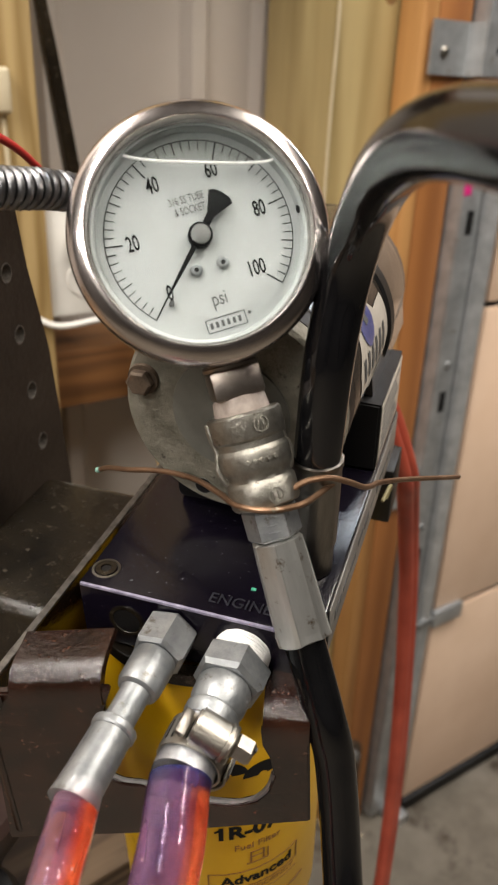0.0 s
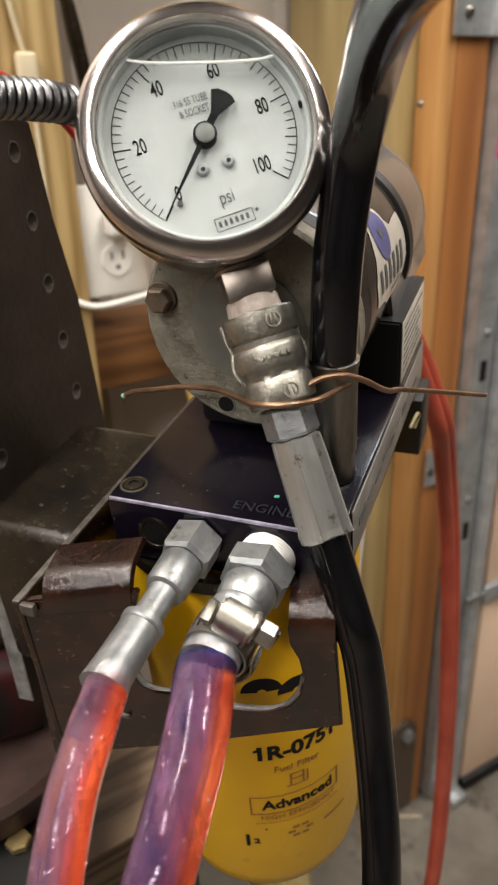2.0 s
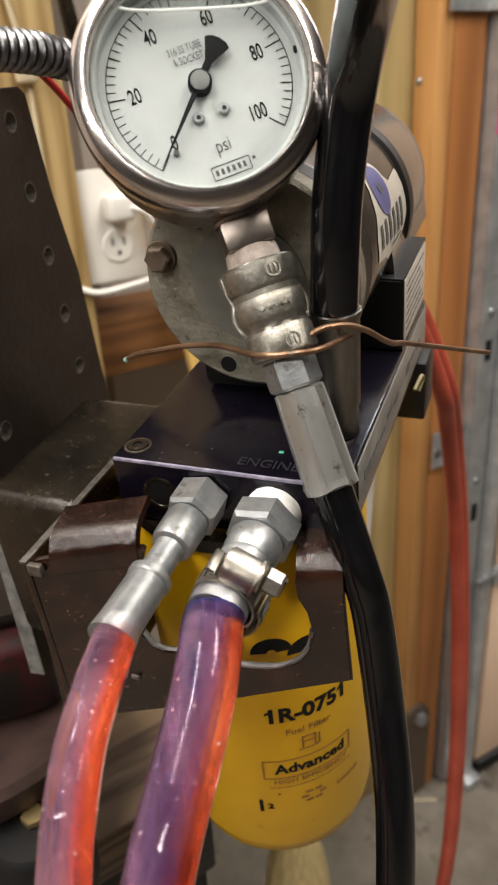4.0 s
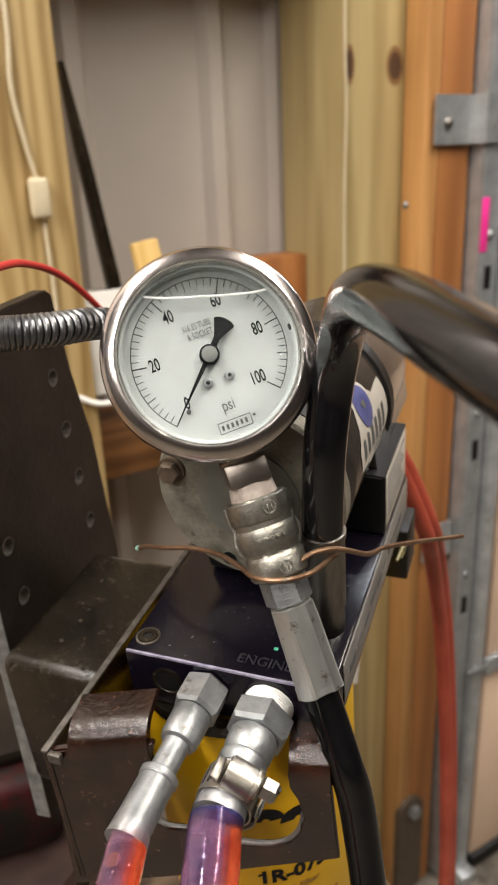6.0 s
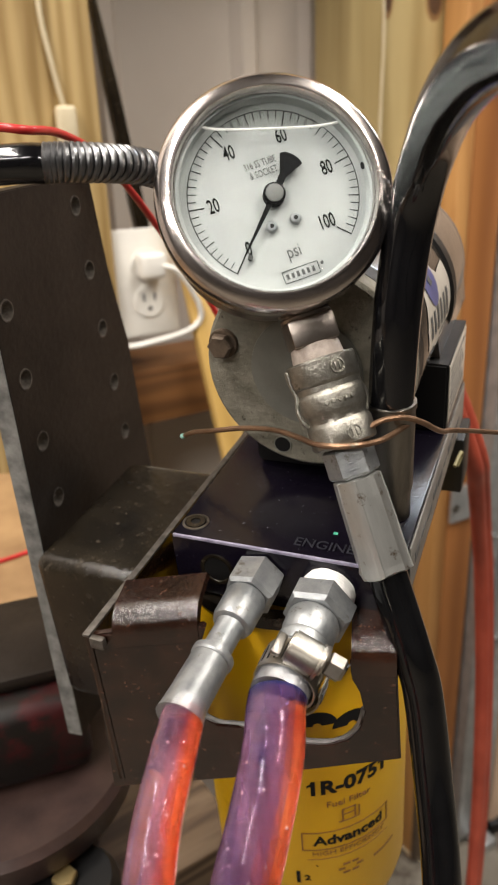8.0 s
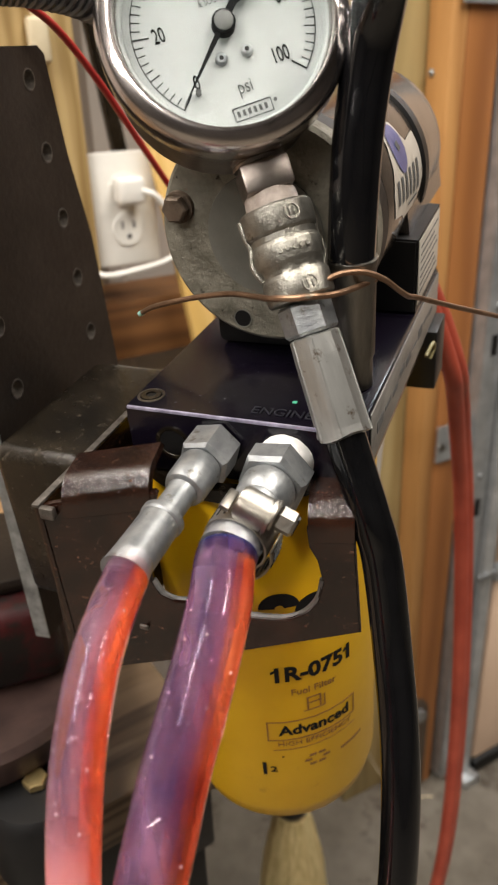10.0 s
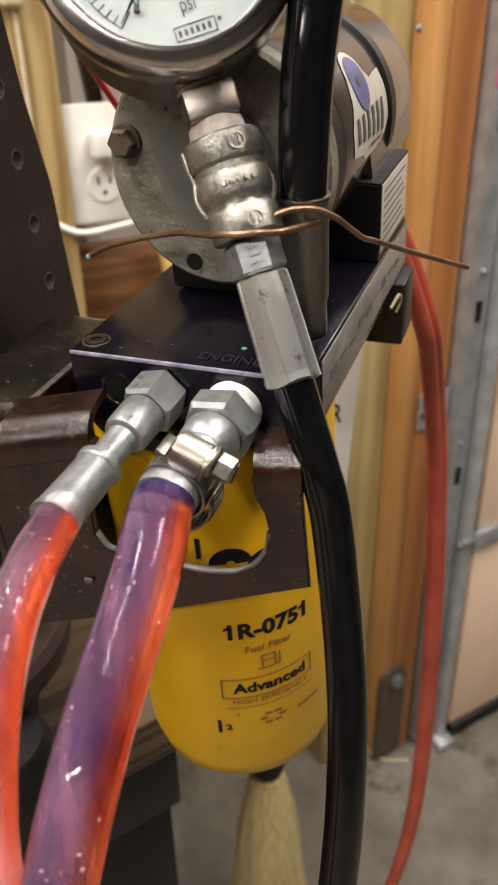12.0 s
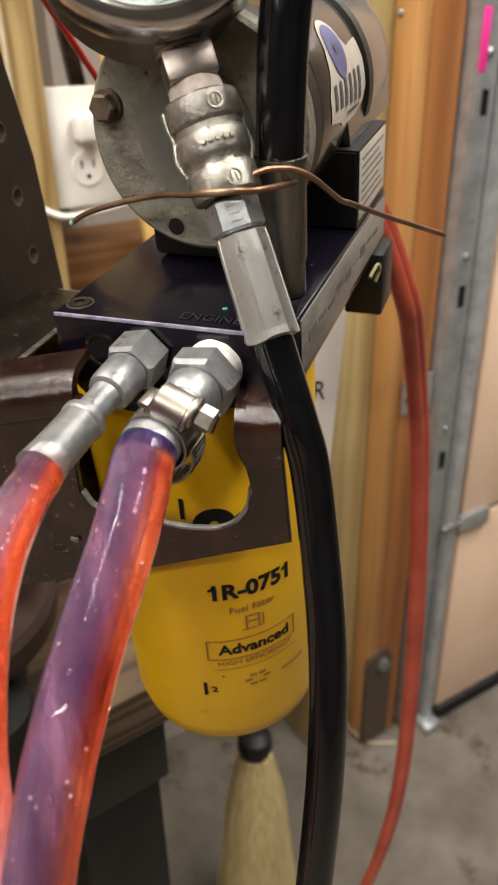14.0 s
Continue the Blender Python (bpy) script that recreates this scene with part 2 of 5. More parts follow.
def dyed_fuel(name, scatter_dark, scatter_light, tint, amount, foam_from=None):
    """Dyed fuel, index-matched to the tube: it tints what is behind it and scatters some light itself.
    amount: least and most of the scattering; foam_from: heights between which pink foam thickens."""
    m = bpy.data.materials.new(name)
    m.use_nodes = True
    nt = m.node_tree
    nt.nodes.remove(nt.nodes["Principled BSDF"])
    out = nt.nodes["Material Output"]
    coord = nt.nodes.new("ShaderNodeTexCoord")
    mapping = nt.nodes.new("ShaderNodeMapping")
    mapping.inputs["Scale"].default_value = (1, 0.30, 0.16)
    nt.links.new(coord.outputs["Object"], mapping.inputs["Vector"])
    n = nt.nodes.new("ShaderNodeTexNoise")
    n.inputs["Scale"].default_value, n.inputs["Detail"].default_value = 170, 4
    nt.links.new(mapping.outputs[0], n.inputs["Vector"])
    ramp = nt.nodes.new("ShaderNodeValToRGB")
    ramp.color_ramp.elements[0].position, ramp.color_ramp.elements[1].position = 0.34, 0.70
    ramp.color_ramp.elements[0].color, ramp.color_ramp.elements[1].color = (*scatter_dark, 1), (*scatter_light, 1)
    nt.links.new(n.outputs["Fac"], ramp.inputs[0])
    clear = nt.nodes.new("ShaderNodeBsdfTransparent")
    clear.inputs["Color"].default_value = (*tint, 1)

    def cloudy(colour, through):
        """Scattering half back and half through the liquid."""
        back, front, both = nt.nodes.new("ShaderNodeBsdfDiffuse"), nt.nodes.new("ShaderNodeBsdfTranslucent"), nt.nodes.new("ShaderNodeMixShader")
        for n2 in (back, front):
            if isinstance(colour, tuple):
                n2.inputs["Color"].default_value = (*colour, 1)
            else:
                nt.links.new(colour, n2.inputs["Color"])
        both.inputs[0].default_value = through
        nt.links.new(back.outputs[0], both.inputs[1])
        nt.links.new(front.outputs[0], both.inputs[2])
        return both

    body = cloudy(ramp.outputs[0], 0.35)
    mix = nt.nodes.new("ShaderNodeMixShader")
    amt = nt.nodes.new("ShaderNodeMapRange")
    amt.inputs[1].default_value, amt.inputs[2].default_value = 0.3, 0.7
    amt.inputs[3].default_value, amt.inputs[4].default_value = amount
    nt.links.new(n.outputs["Fac"], amt.inputs[0])
    nt.links.new(amt.outputs[0], mix.inputs[0])
    nt.links.new(clear.outputs[0], mix.inputs[1])
    nt.links.new(body.outputs[0], mix.inputs[2])
    last = mix
    if foam_from:
        foam = cloudy((0.92, 0.50, 0.46), 0.3)
        sep = nt.nodes.new("ShaderNodeSeparateXYZ")
        nt.links.new(coord.outputs["Object"], sep.inputs[0])
        add = nt.nodes.new("ShaderNodeMath")
        add.operation = "MULTIPLY_ADD"
        add.inputs[1].default_value, add.inputs[2].default_value = 0.03, -0.015
        nt.links.new(n.outputs["Fac"], add.inputs[0])
        tot = nt.nodes.new("ShaderNodeMath")
        nt.links.new(sep.outputs[2], tot.inputs[0])
        nt.links.new(add.outputs[0], tot.inputs[1])
        span = nt.nodes.new("ShaderNodeMapRange")
        span.inputs[1].default_value, span.inputs[2].default_value, span.inputs[4].default_value = foam_from[0], foam_from[1], 0.9
        nt.links.new(tot.outputs[0], span.inputs[0])
        last = nt.nodes.new("ShaderNodeMixShader")
        nt.links.new(span.outputs[0], last.inputs[0])
        nt.links.new(mix.outputs[0], last.inputs[1])
        nt.links.new(foam.outputs[0], last.inputs[2])
    nt.links.new(last.outputs[0], out.inputs[0])
    return m


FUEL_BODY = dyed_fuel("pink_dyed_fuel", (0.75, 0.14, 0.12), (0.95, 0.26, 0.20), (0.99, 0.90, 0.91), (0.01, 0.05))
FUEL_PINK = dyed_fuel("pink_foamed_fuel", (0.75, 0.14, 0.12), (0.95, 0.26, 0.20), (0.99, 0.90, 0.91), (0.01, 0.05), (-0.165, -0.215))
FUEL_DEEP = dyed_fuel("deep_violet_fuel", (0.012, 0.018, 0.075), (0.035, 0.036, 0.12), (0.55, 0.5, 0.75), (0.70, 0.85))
# light focused at the tubes' right side, put in as orange colour
FUEL_STREAK = dyed_fuel("orange_light_streak", (0.88, 0.12, 0.025), (1.0, 0.45, 0.17), (1.0, 0.60, 0.40), (0.08, 0.50))
FUEL_GLOW = dyed_fuel("orange_light_fringe", (0.88, 0.14, 0.04), (1.0, 0.36, 0.14), (1.0, 0.86, 0.80), (0.04, 0.16))
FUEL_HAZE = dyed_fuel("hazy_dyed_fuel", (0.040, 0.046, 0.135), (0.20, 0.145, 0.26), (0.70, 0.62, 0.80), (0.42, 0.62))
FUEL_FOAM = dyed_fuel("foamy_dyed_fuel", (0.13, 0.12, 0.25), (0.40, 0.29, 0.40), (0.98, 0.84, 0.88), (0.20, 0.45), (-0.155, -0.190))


# ---- mesh helpers ----
def thing(name, m, label, category, group="", kind=""):
    ob = new(name)
    ob.empty_display_size = 0.02
    ob.matrix_world = m
    return tagged(ob, label, category, group, kind)


def part(name, bm, material, parent=None, label="", smooth=True, m=None):
    mesh = bpy.data.meshes.new(name)
    bmesh.ops.recalc_face_normals(bm, faces=bm.faces)
    bm.to_mesh(mesh)
    bm.free()
    mesh.materials.append(material)
    if smooth:
        mesh.shade_smooth()
        mesh.set_sharp_from_angle(angle=radians(35))
    ob = new(name, mesh)
    if parent:
        ob.parent = parent
    if m is not None:
        ob.matrix_local = m
    return tagged(ob, label)


def box(x0, x1, y0, y1, z0, z1, bevel=0.0, segments=2):
    bm = bmesh.new()
    bmesh.ops.create_cube(bm, size=1, matrix=Matrix.LocRotScale(((x0 + x1) / 2, (y0 + y1) / 2, (z0 + z1) / 2), None, (x1 - x0, y1 - y0, z1 - z0)))
    if bevel:
        bmesh.ops.bevel(bm, geom=bm.edges[:], offset=bevel, segments=segments, affect="EDGES", profile=0.5)
    return bm


def lathe(profile, sides=48, m=None, jitter=0.0):
    """profile: (radius, height) from bottom to top, turned round local z and closed at the ends."""
    bm = bmesh.new()
    rings = []
    for r, z in profile:
        rings.append([bm.verts.new((r * math.cos(2 * math.pi * i / sides), r * math.sin(2 * math.pi * i / sides), z)) for i in range(sides)])
    for a, b in zip(rings, rings[1:]):
        for i in range(sides):
            bm.faces.new((a[i], a[(i + 1) % sides], b[(i + 1) % sides], b[i]))
    bm.faces.new(rings[0])
    bm.faces.new(rings[-1])
    if jitter:
        for v in bm.verts:
            v.co += noise.noise_vector(v.co * 400) * jitter
    if m is not None:
        bmesh.ops.transform(bm, matrix=m, verts=bm.verts)
    return bm


def ring(profile, sides=64):
    """A closed profile turned round local z: rings, bezels, washers."""
    bm = bmesh.new()
    loops = [[bm.verts.new((r * math.cos(2 * math.pi * i / sides), r * math.sin(2 * math.pi * i / sides), z)) for i in range(sides)] for r, z in profile]
    for a, b in zip(loops, loops[1:] + loops[:1]):
        for i in range(sides):
            bm.faces.new((a[i], a[(i + 1) % sides], b[(i + 1) % sides], b[i]))
    return bm


def hexagon(across, z0, z1, chamfer=0.0008, sides=6, m=None, across_top=None):
    top = across_top or across
    k = 0.5 / math.cos(math.pi / sides)
    c = chamfer
    return lathe([(across * k - c, z0), (across * k, z0 + c), (top * k, z1 - c), (top * k - c, z1)], sides, m)


def smooth_path(points, steps=10):
    pts = [Vector(p) for p in points]
    pts = [pts[0] * 2 - pts[1]] + pts + [pts[-1] * 2 - pts[-2]]
    out = []
    for a, b, c, d in zip(pts, pts[1:], pts[2:], pts[3:]):
        for k in range(steps):
            t = k / steps
            out.append(0.5 * ((2 * b) + (c - a) * t + (2 * a - 5 * b + 4 * c - d) * t * t + (3 * b - a - 3 * c + d) * t ** 3))
    return out + [pts[-2]]


def sweep(points, radius, sides=20, steps=10, wobble=0.0, smooth=True):
    """A tube along a smooth path; radius: a number or a function of 0..1."""
    path = smooth_path(points, steps) if smooth else [Vector(p) for p in points]
    bm = bmesh.new()
    up = Vector((0.13, 0.97, 0.21))
    loops = []
    for i, p in enumerate(path):
        way = (path[min(i + 1, len(path) - 1)] - path[max(i - 1, 0)]).normalized()
        side = way.cross(up).normalized()
        up = side.cross(way).normalized()
        r = radius(i / (len(path) - 1)) if callable(radius) else radius
        if wobble:
            r *= 1 + wobble * noise.noise(p * 90)
        loops.append([bm.verts.new(p + (side * math.cos(2 * math.pi * k / sides) + up * math.sin(2 * math.pi * k / sides)) * r) for k in range(sides)])
    for a, b in zip(loops, loops[1:]):
        for i in range(sides):
            bm.faces.new((a[i], a[(i + 1) % sides], b[(i + 1) % sides], b[i]))
    bm.faces.new(loops[0])
    bm.faces.new(loops[-1])
    return bm


def slab(outline, thickness, bevel=0.0, m=None, holes=()):
    """A flat plate in local xy with its front at z 0 and its back at -thickness; holes are loops of points."""
    bm = bmesh.new()
    edges = []
    for loop in (outline, *holes):
        vs = [bm.verts.new((x, y, 0)) for x, y in loop]
        edges += [bm.edges.new((a, b)) for a, b in zip(vs, vs[1:] + vs[:1])]
    bmesh.ops.triangle_fill(bm, use_beauty=True, use_dissolve=True, edges=edges)
    if thickness:
        got = bmesh.ops.extrude_face_region(bm, geom=bm.faces[:])
        bmesh.ops.translate(bm, vec=(0, 0, -thickness), verts=[v for v in got["geom"] if isinstance(v, bmesh.types.BMVert)])
    if bevel:
        bmesh.ops.recalc_face_normals(bm, faces=bm.faces)
        rim = [e for e in bm.edges if len(e.link_faces) == 2 and e.calc_face_angle(0) > 0.9 and abs(e.verts[0].co.z - e.verts[1].co.z) < 1e-6]
        bmesh.ops.bevel(bm, geom=rim, offset=bevel, segments=2, affect="EDGES")
    if m is not None:
        bmesh.ops.transform(bm, matrix=m, verts=bm.verts)
    return bm


def circle(x, y, r, n=16):
    return [(x + r * math.cos(2 * math.pi * i / n), y + r * math.sin(2 * math.pi * i / n)) for i in range(n)]


def rounded(points, n=5):
    """Outline with points (x, y, r): corners of radius r."""
    out = []
    for i, (x, y, r) in enumerate(points):
        p, a, b = Vector((x, y)), Vector(points[i - 1][:2]), Vector(points[(i + 1) % len(points)][:2])
        if r <= 0:
            out.append((x, y))
            continue
        a, b = p + (a - p).normalized() * r, p + (b - p).normalized() * r
        for k in range(n + 1):
            t = k / n
            q = a * (1 - t) ** 2 + p * 2 * t * (1 - t) + b * t * t
            out.append((q.x, q.y))
    return out


def text_mesh(words, size, squeeze=1.0, depth=0.0002, align="CENTER", bold=0.0):
    data = bpy.data.curves.new("lettering", "FONT")
    data.body, data.size, data.extrude, data.align_x, data.align_y = words, size, depth, align, "CENTER"
    data.resolution_u, data.offset = 3, bold * size
    ob = bpy.data.objects.new("lettering", data)
    scene.collection.objects.link(ob)
    bpy.context.view_layer.update()
    mesh = bpy.data.meshes.new_from_object(ob.evaluated_get(bpy.context.evaluated_depsgraph_get()))
    bpy.data.objects.remove(ob)
    bpy.data.curves.remove(data)
    bm = bmesh.new()
    bm.from_mesh(mesh)
    bpy.data.meshes.remove(mesh)
    bmesh.ops.scale(bm, vec=(squeeze, 1, 1), verts=bm.verts)
    return bm


def moved(bm, m):
    bmesh.ops.transform(bm, matrix=m, verts=bm.verts)
    return bm


def between(a, b):
    """The matrix that puts local z along the way from a to b, with its origin at a."""
    a, b = Vector(a), Vector(b)
    return Matrix.Translation(a) @ (b - a).to_track_quat("Z", "Y").to_matrix().to_4x4()


# ---- the room ----
def structure(name, bm, material, label, m=WALL, parent=None):
    ob = part(name, bm, material, parent)
    if parent is None:
        ob.matrix_world = m
    return tagged(ob, label, name.split("_")[0], kind="structure")


structure("floor", box(-4.6, 2.6, -4.2, 0.3, -0.1, 0.0), CONCRETE, "dusty stained grey concrete garage floor")
# ceiling and these three walls are out of view, added to shape reflections
structure("ceiling", box(-4.6, 2.6, -4.2, 0.3, 2.62, 2.7), ROOM, "unseen ceiling, added dark for reflections and low bounce")
structure("wall_left", box(-4.7, -4.6, -4.2, 0.3, 0.0, 2.62), ROOM, "unseen wall, added dark for reflections and low bounce")
structure("wall_right", box(2.6, 2.7, -4.2, 0.3, 0.0, 2.62), ROOM, "unseen wall, added dark for reflections and low bounce")
structure("wall_front", box(-4.6, 2.6, -4.3, -4.2, 0.0, 2.62), ROOM, "unseen wall, added dark for reflections and low bounce")


def siding():
    """Ribbed sheet: flat pans with raised trapezoid ribs, as a thin solid."""
    ribs = [-0.315, -0.130, -0.030]
    ribs += [-0.315 - 0.23 * k for k in range(1, 18)] + [-0.03 + 0.23 * k for k in range(1, 11)]
    line = [(-4.6, 0.0)]
    for s in sorted(ribs):
        line += [(s - 0.020, 0.0), (s - 0.009, -0.014), (s + 0.009, -0.014), (s + 0.020, 0.0)]
    line.append((2.6, 0.0))
    bm = bmesh.new()
    low = [bm.verts.new((s, 0.165 + y, 0.0)) for s, y in line]
    high = [bm.verts.new((s, 0.165 + y, 2.62)) for s, y in line]
    for i in range(len(line) - 1):
        bm.faces.new((low[i], low[i + 1], high[i + 1], high[i]))
    got = bmesh.ops.extrude_face_region(bm, geom=bm.faces[:])
    bmesh.ops.translate(bm, vec=(0, 0.03, 0), verts=[v for v in got["geom"] if isinstance(v, bmesh.types.BMVert)])
    return bm


structure("wall_back", siding(), SIDING, "ribbed grey-beige painted steel siding between the posts")


def timber(name, x0, x1, y0, y1, z0, z1, material, label, category="post", bevel=0.003):
    ob = part(name, moved(box(x0, x1, y0, y1, z0, z1, bevel), pose(-(x0 + x1) / 2, -(y0 + y1) / 2, 0)), material)
    ob.matrix_world = WALL @ pose((x0 + x1) / 2, (y0 + y1) / 2, 0)
    return tagged(ob, label, category, kind="structure")


timber("timber_post", -0.545, -0.382, 0.0, 0.14, 0, 2.62, PINE, "rough yellow treated pine post with strong grain")
post = timber("timber_post", -0.0445, 0.052, 0.0, 0.135, 0, 2.62, PINE_PALE, "pale treated pine post with two dark knots")
timber("door_jamb", 0.0705, 0.124, -0.040, -0.001, 0, 2.62, FIR, "orange-brown fir door jamb beside the track", "jamb", 0.004)
timber("jamb_edge", 0.0455, 0.0700, -0.0405, -0.001, 0, 2.62, FIR_EDGE, "pale orange sawn edge board of the fir jamb", "jamb", 0.003)
for s, z, w, h in ((-0.0365, Z0 + 0.157, 0.0060, 0.017), (0.0320, Z0 + 0.157, 0.0105, 0.017)):
    rim = part("knot_ring", lathe([(1.28, 0), (1.25, 0.00025)], 28), FIR_RING, post, "orange ring round the knot", smooth=False)
    rim.matrix_local = pose(s - 0.00375, -0.0675, z, 90, 0, 0) @ Matrix.Diagonal((w, h, 1, 1))
    kn = part("knot", lathe([(0.92, 0), (0.88, 0.0005)], 28), KNOT, post, "dark brown knot in the pine", smooth=False)
    kn.matrix_local = pose(s - 0.00375, -0.0675, z, 90, 0, 0) @ Matrix.Diagonal((w, h, 1, 1))
timber("girt", -0.382, -0.0445, 0.03, 0.13, Z0 - 0.292, Z0 - 0.225, GIRT, "brown fir girt nailed between the posts", "girt")
timber("girt", -0.16, -0.0445, 0.08, 0.13, Z0 - 0.20, Z0 - 0.062, FIR, "short orange fir block beside the pine post", "girt")
# out of view: added to cast shade on the upper siding
timber("girt", -0.382, -0.0445, 0.015, 0.145, Z0 + 0.315, Z0 + 0.353, GIRT, "unseen board above, added to shade the top of the siding", "girt")


# ---- garage door, track and what hangs on the wall ----
def garage_door():
    door = thing("garage_door", WALL @ pose(0.200, -0.07, 0), "peach sectional garage door with a dark seam, closed on the concrete", "door", kind="structure")
    low = 0.012
    for k, (z0, z1) in enumerate(((low + 0.02, 0.460), (0.467, 0.98), (0.987, 1.52), (1.527, 2.1))):
        part("panel", box(0, 1.9, 0, 0.045, z0, z1, 0.006), DOOR, door)
        if k:
            part("seam", box(0.004, 1.9, 0.006, 0.04, z0 - 0.0065, z0 - 0.0005), DARK, door, "dark rubber seam between the panels")
    part("bottom_seal", box(0, 1.9, -0.006, 0.05, 0.002, low + 0.019, 0.004), DARK, door, "black rubber seal along the floor")
    # dark of the gap beside the door, put in as a brown strip
    part("gap_strip", box(-0.007, -0.001, 0.010, 0.044, 0.03, 2.1, 0.002), RUST, door, "brown strip standing in for the dark gap")
    for z in (0.464,):
        part("hinge", box(-0.012, 0.055, -0.011, -0.0005, z - 0.018, z + 0.014, 0.003), GALV, door, "galvanised hinge plate")
        part("roller_stem", lathe([(0.005, 0), (0.005, 0.06)], 14, pose(-0.05, -0.006, z, 0, 90, 0)), ZINC, door)


def door_track():
    track = thing("door_track", WALL @ pose(0.128, -0.05, 0), "galvanised steel garage door track with pink tape", "door track", kind="structure")
    part("angle_leg", box(0, 0.003, -0.0085, 0.045, 0.02, 2.5, 0.001), GALV, track)
    part("angle_flange", box(0.0, 0.034, -0.012, -0.009, 0.02, 2.5, 0.001), GALV, track)
    web = [(0.036, 0.0), (0.040, -0.022), (0.050, -0.030), (0.061, -0.022), (0.063, 0.004), (0.058, 0.006), (0.056, -0.018), (0.050, -0.024), (0.044, -0.018), (0.041, 0.002)]
    bm = slab(web, 2.45)
    part("channel", moved(bm, pose(0, 0, 2.47)), GALV, track, "rounded galvanised channel")
    for z in (Z0 - 0.36, Z0 - 0.62, Z0 - 0.115, Z0 + 0.28):
        part("slot", box(0.012, 0.024, -0.0126, -0.0122, z, z + 0.030), DARK, track, "dark punched slot")
        part("rivet", lathe([(0.006, 0), (0.006, 0.002), (0.003, 0.0045)], 16, pose(0.018, -0.012, z + 0.07, 90, 0, 0)), ZINC, track)
    part("pink_tape", box(-0.0004, 0.013, -0.0130, -0.0123, Z0 - 0.066, Z0 + 0.002, 0.0002), PINK_TAPE, track, "strip of fluorescent pink tape")
    for z, jogged in ((Z0 + 0.094, True), (Z0 - 0.485, False)):
        line = [(-0.072, 0.005), (-0.012, 0.005), (-0.005, -0.0155), (0.062, -0.0155), (0.062, -0.0185), (-0.0072, -0.0185), (-0.0142, 0.002), (-0.072, 0.002)]
        if not jogged:
            line = [(-0.060, 0.005), (-0.004, 0.005), (-0.004, 0.002), (-0.060, 0.002)]
        brk = part("jamb_bracket", slab(line, 0.056, 0.0004, pose(0, 0, z + 0.028)), GALV, track, "jogged galvanised jamb bracket, screwed on")
        if jogged:
            part("slot", box(0.012, 0.034, -0.0189, -0.0186, z - 0.0035, z + 0.0035), DARK, brk)
        for x, dz in ((-0.052, -0.004),):
            part("bolt_head", lathe([(0.0060, 0), (0.0060, 0.0025), (0.0035, 0.0045)], 12, pose(x, 0.0018, z + dz, 90, 0, 0)), DULL, brk)
    arch = [(-0.088, 0.012), (-0.030, 0.012)] + [(-0.059 + 0.029 * math.cos(q), 0.190 + 0.034 * math.sin(q)) for q in [k * math.pi / 12 for k in range(13)]]
    foot = part("foot_bracket", slab(arch, 0.012, 0.002, pose(0, 0.001, 0, 90, 0, 0)), RUST, track, "grimy dark foot bracket with a rounded top")
    part("foot_bolt", hexagon(0.022, 0, 0.010, m=pose(-0.056, 0.001, 0.197, 90, 0, 0)), ZINC, foot)
    part("toe", box(0.030, 0.066, -0.045, 0.0, 0.001, 0.022, 0.003), GALV, track)


garage_door()
door_track()
for s, y, z in ((0.046, -0.012, Z0 - 0.003),):
    sc = part("wood_screw", lathe([(0.0048, 0), (0.0048, 0.002), (0.002, 0.004)], 14), ZINC)
    sc.matrix_world = WALL @ pose(s, y, z, 0, -90, 0)
    tagged(sc, "small bright screw head in the pale jamb edge", "screw")


def outlet():
    ob = thing("wall_outlet", WALL @ pose(-0.346, 0.012, Z0 - 0.123), "white duplex outlet on a box beside the post, one plug in", "outlet")
    part("box", box(-0.030, 0.030, 0.0005, 0.05, -0.052, 0.052, 0.003), WHITE, ob)
    plate = part("cover_plate", box(-0.035, 0.035, -0.005, 0.0, -0.057, 0.057, 0.0025), WHITE, ob)
    for z in (0.0195, -0.0195):
        face = part("receptacle", lathe([(0.0172, 0), (0.0172, 0.0018), (0.0165, 0.0024)], 28, pose(0, -0.005, z, 90, 0, 0)), WHITE, plate)
        for x in (-0.0063, 0.0063):
            part("slot", box(x - 0.001, x + 0.001, -0.0078, -0.0074, z + 0.0005, z + 0.0085), DARK, plate)
        part("ground_hole", lathe([(0.0024, 0), (0.0024, 0.0004)], 12, pose(0, -0.0074, z - 0.0075, 90, 0, 0)), DARK, plate)
    plug = thing("white_plug", WALL @ pose(-0.346, 0.012, Z0 - 0.123), "white plug with its cord hanging in a loop", "plug")
    part("plug_body", box(-0.014, 0.016, -0.030, -0.0085, 0.006, 0.034, 0.006, 3), WHITE, plug)
    part("cord", sweep([(0.010, -0.028, 0.020), (0.026, -0.032, 0.012), (0.045, -0.03, -0.018), (0.05, -0.028, -0.040), (0.035, -0.026, -0.053), (0.0, -0.022, -0.060), (-0.035, -0.018, -0.062), (-0.06, -0.01, -0.05)], 0.0032, 14), WHITE, plug)


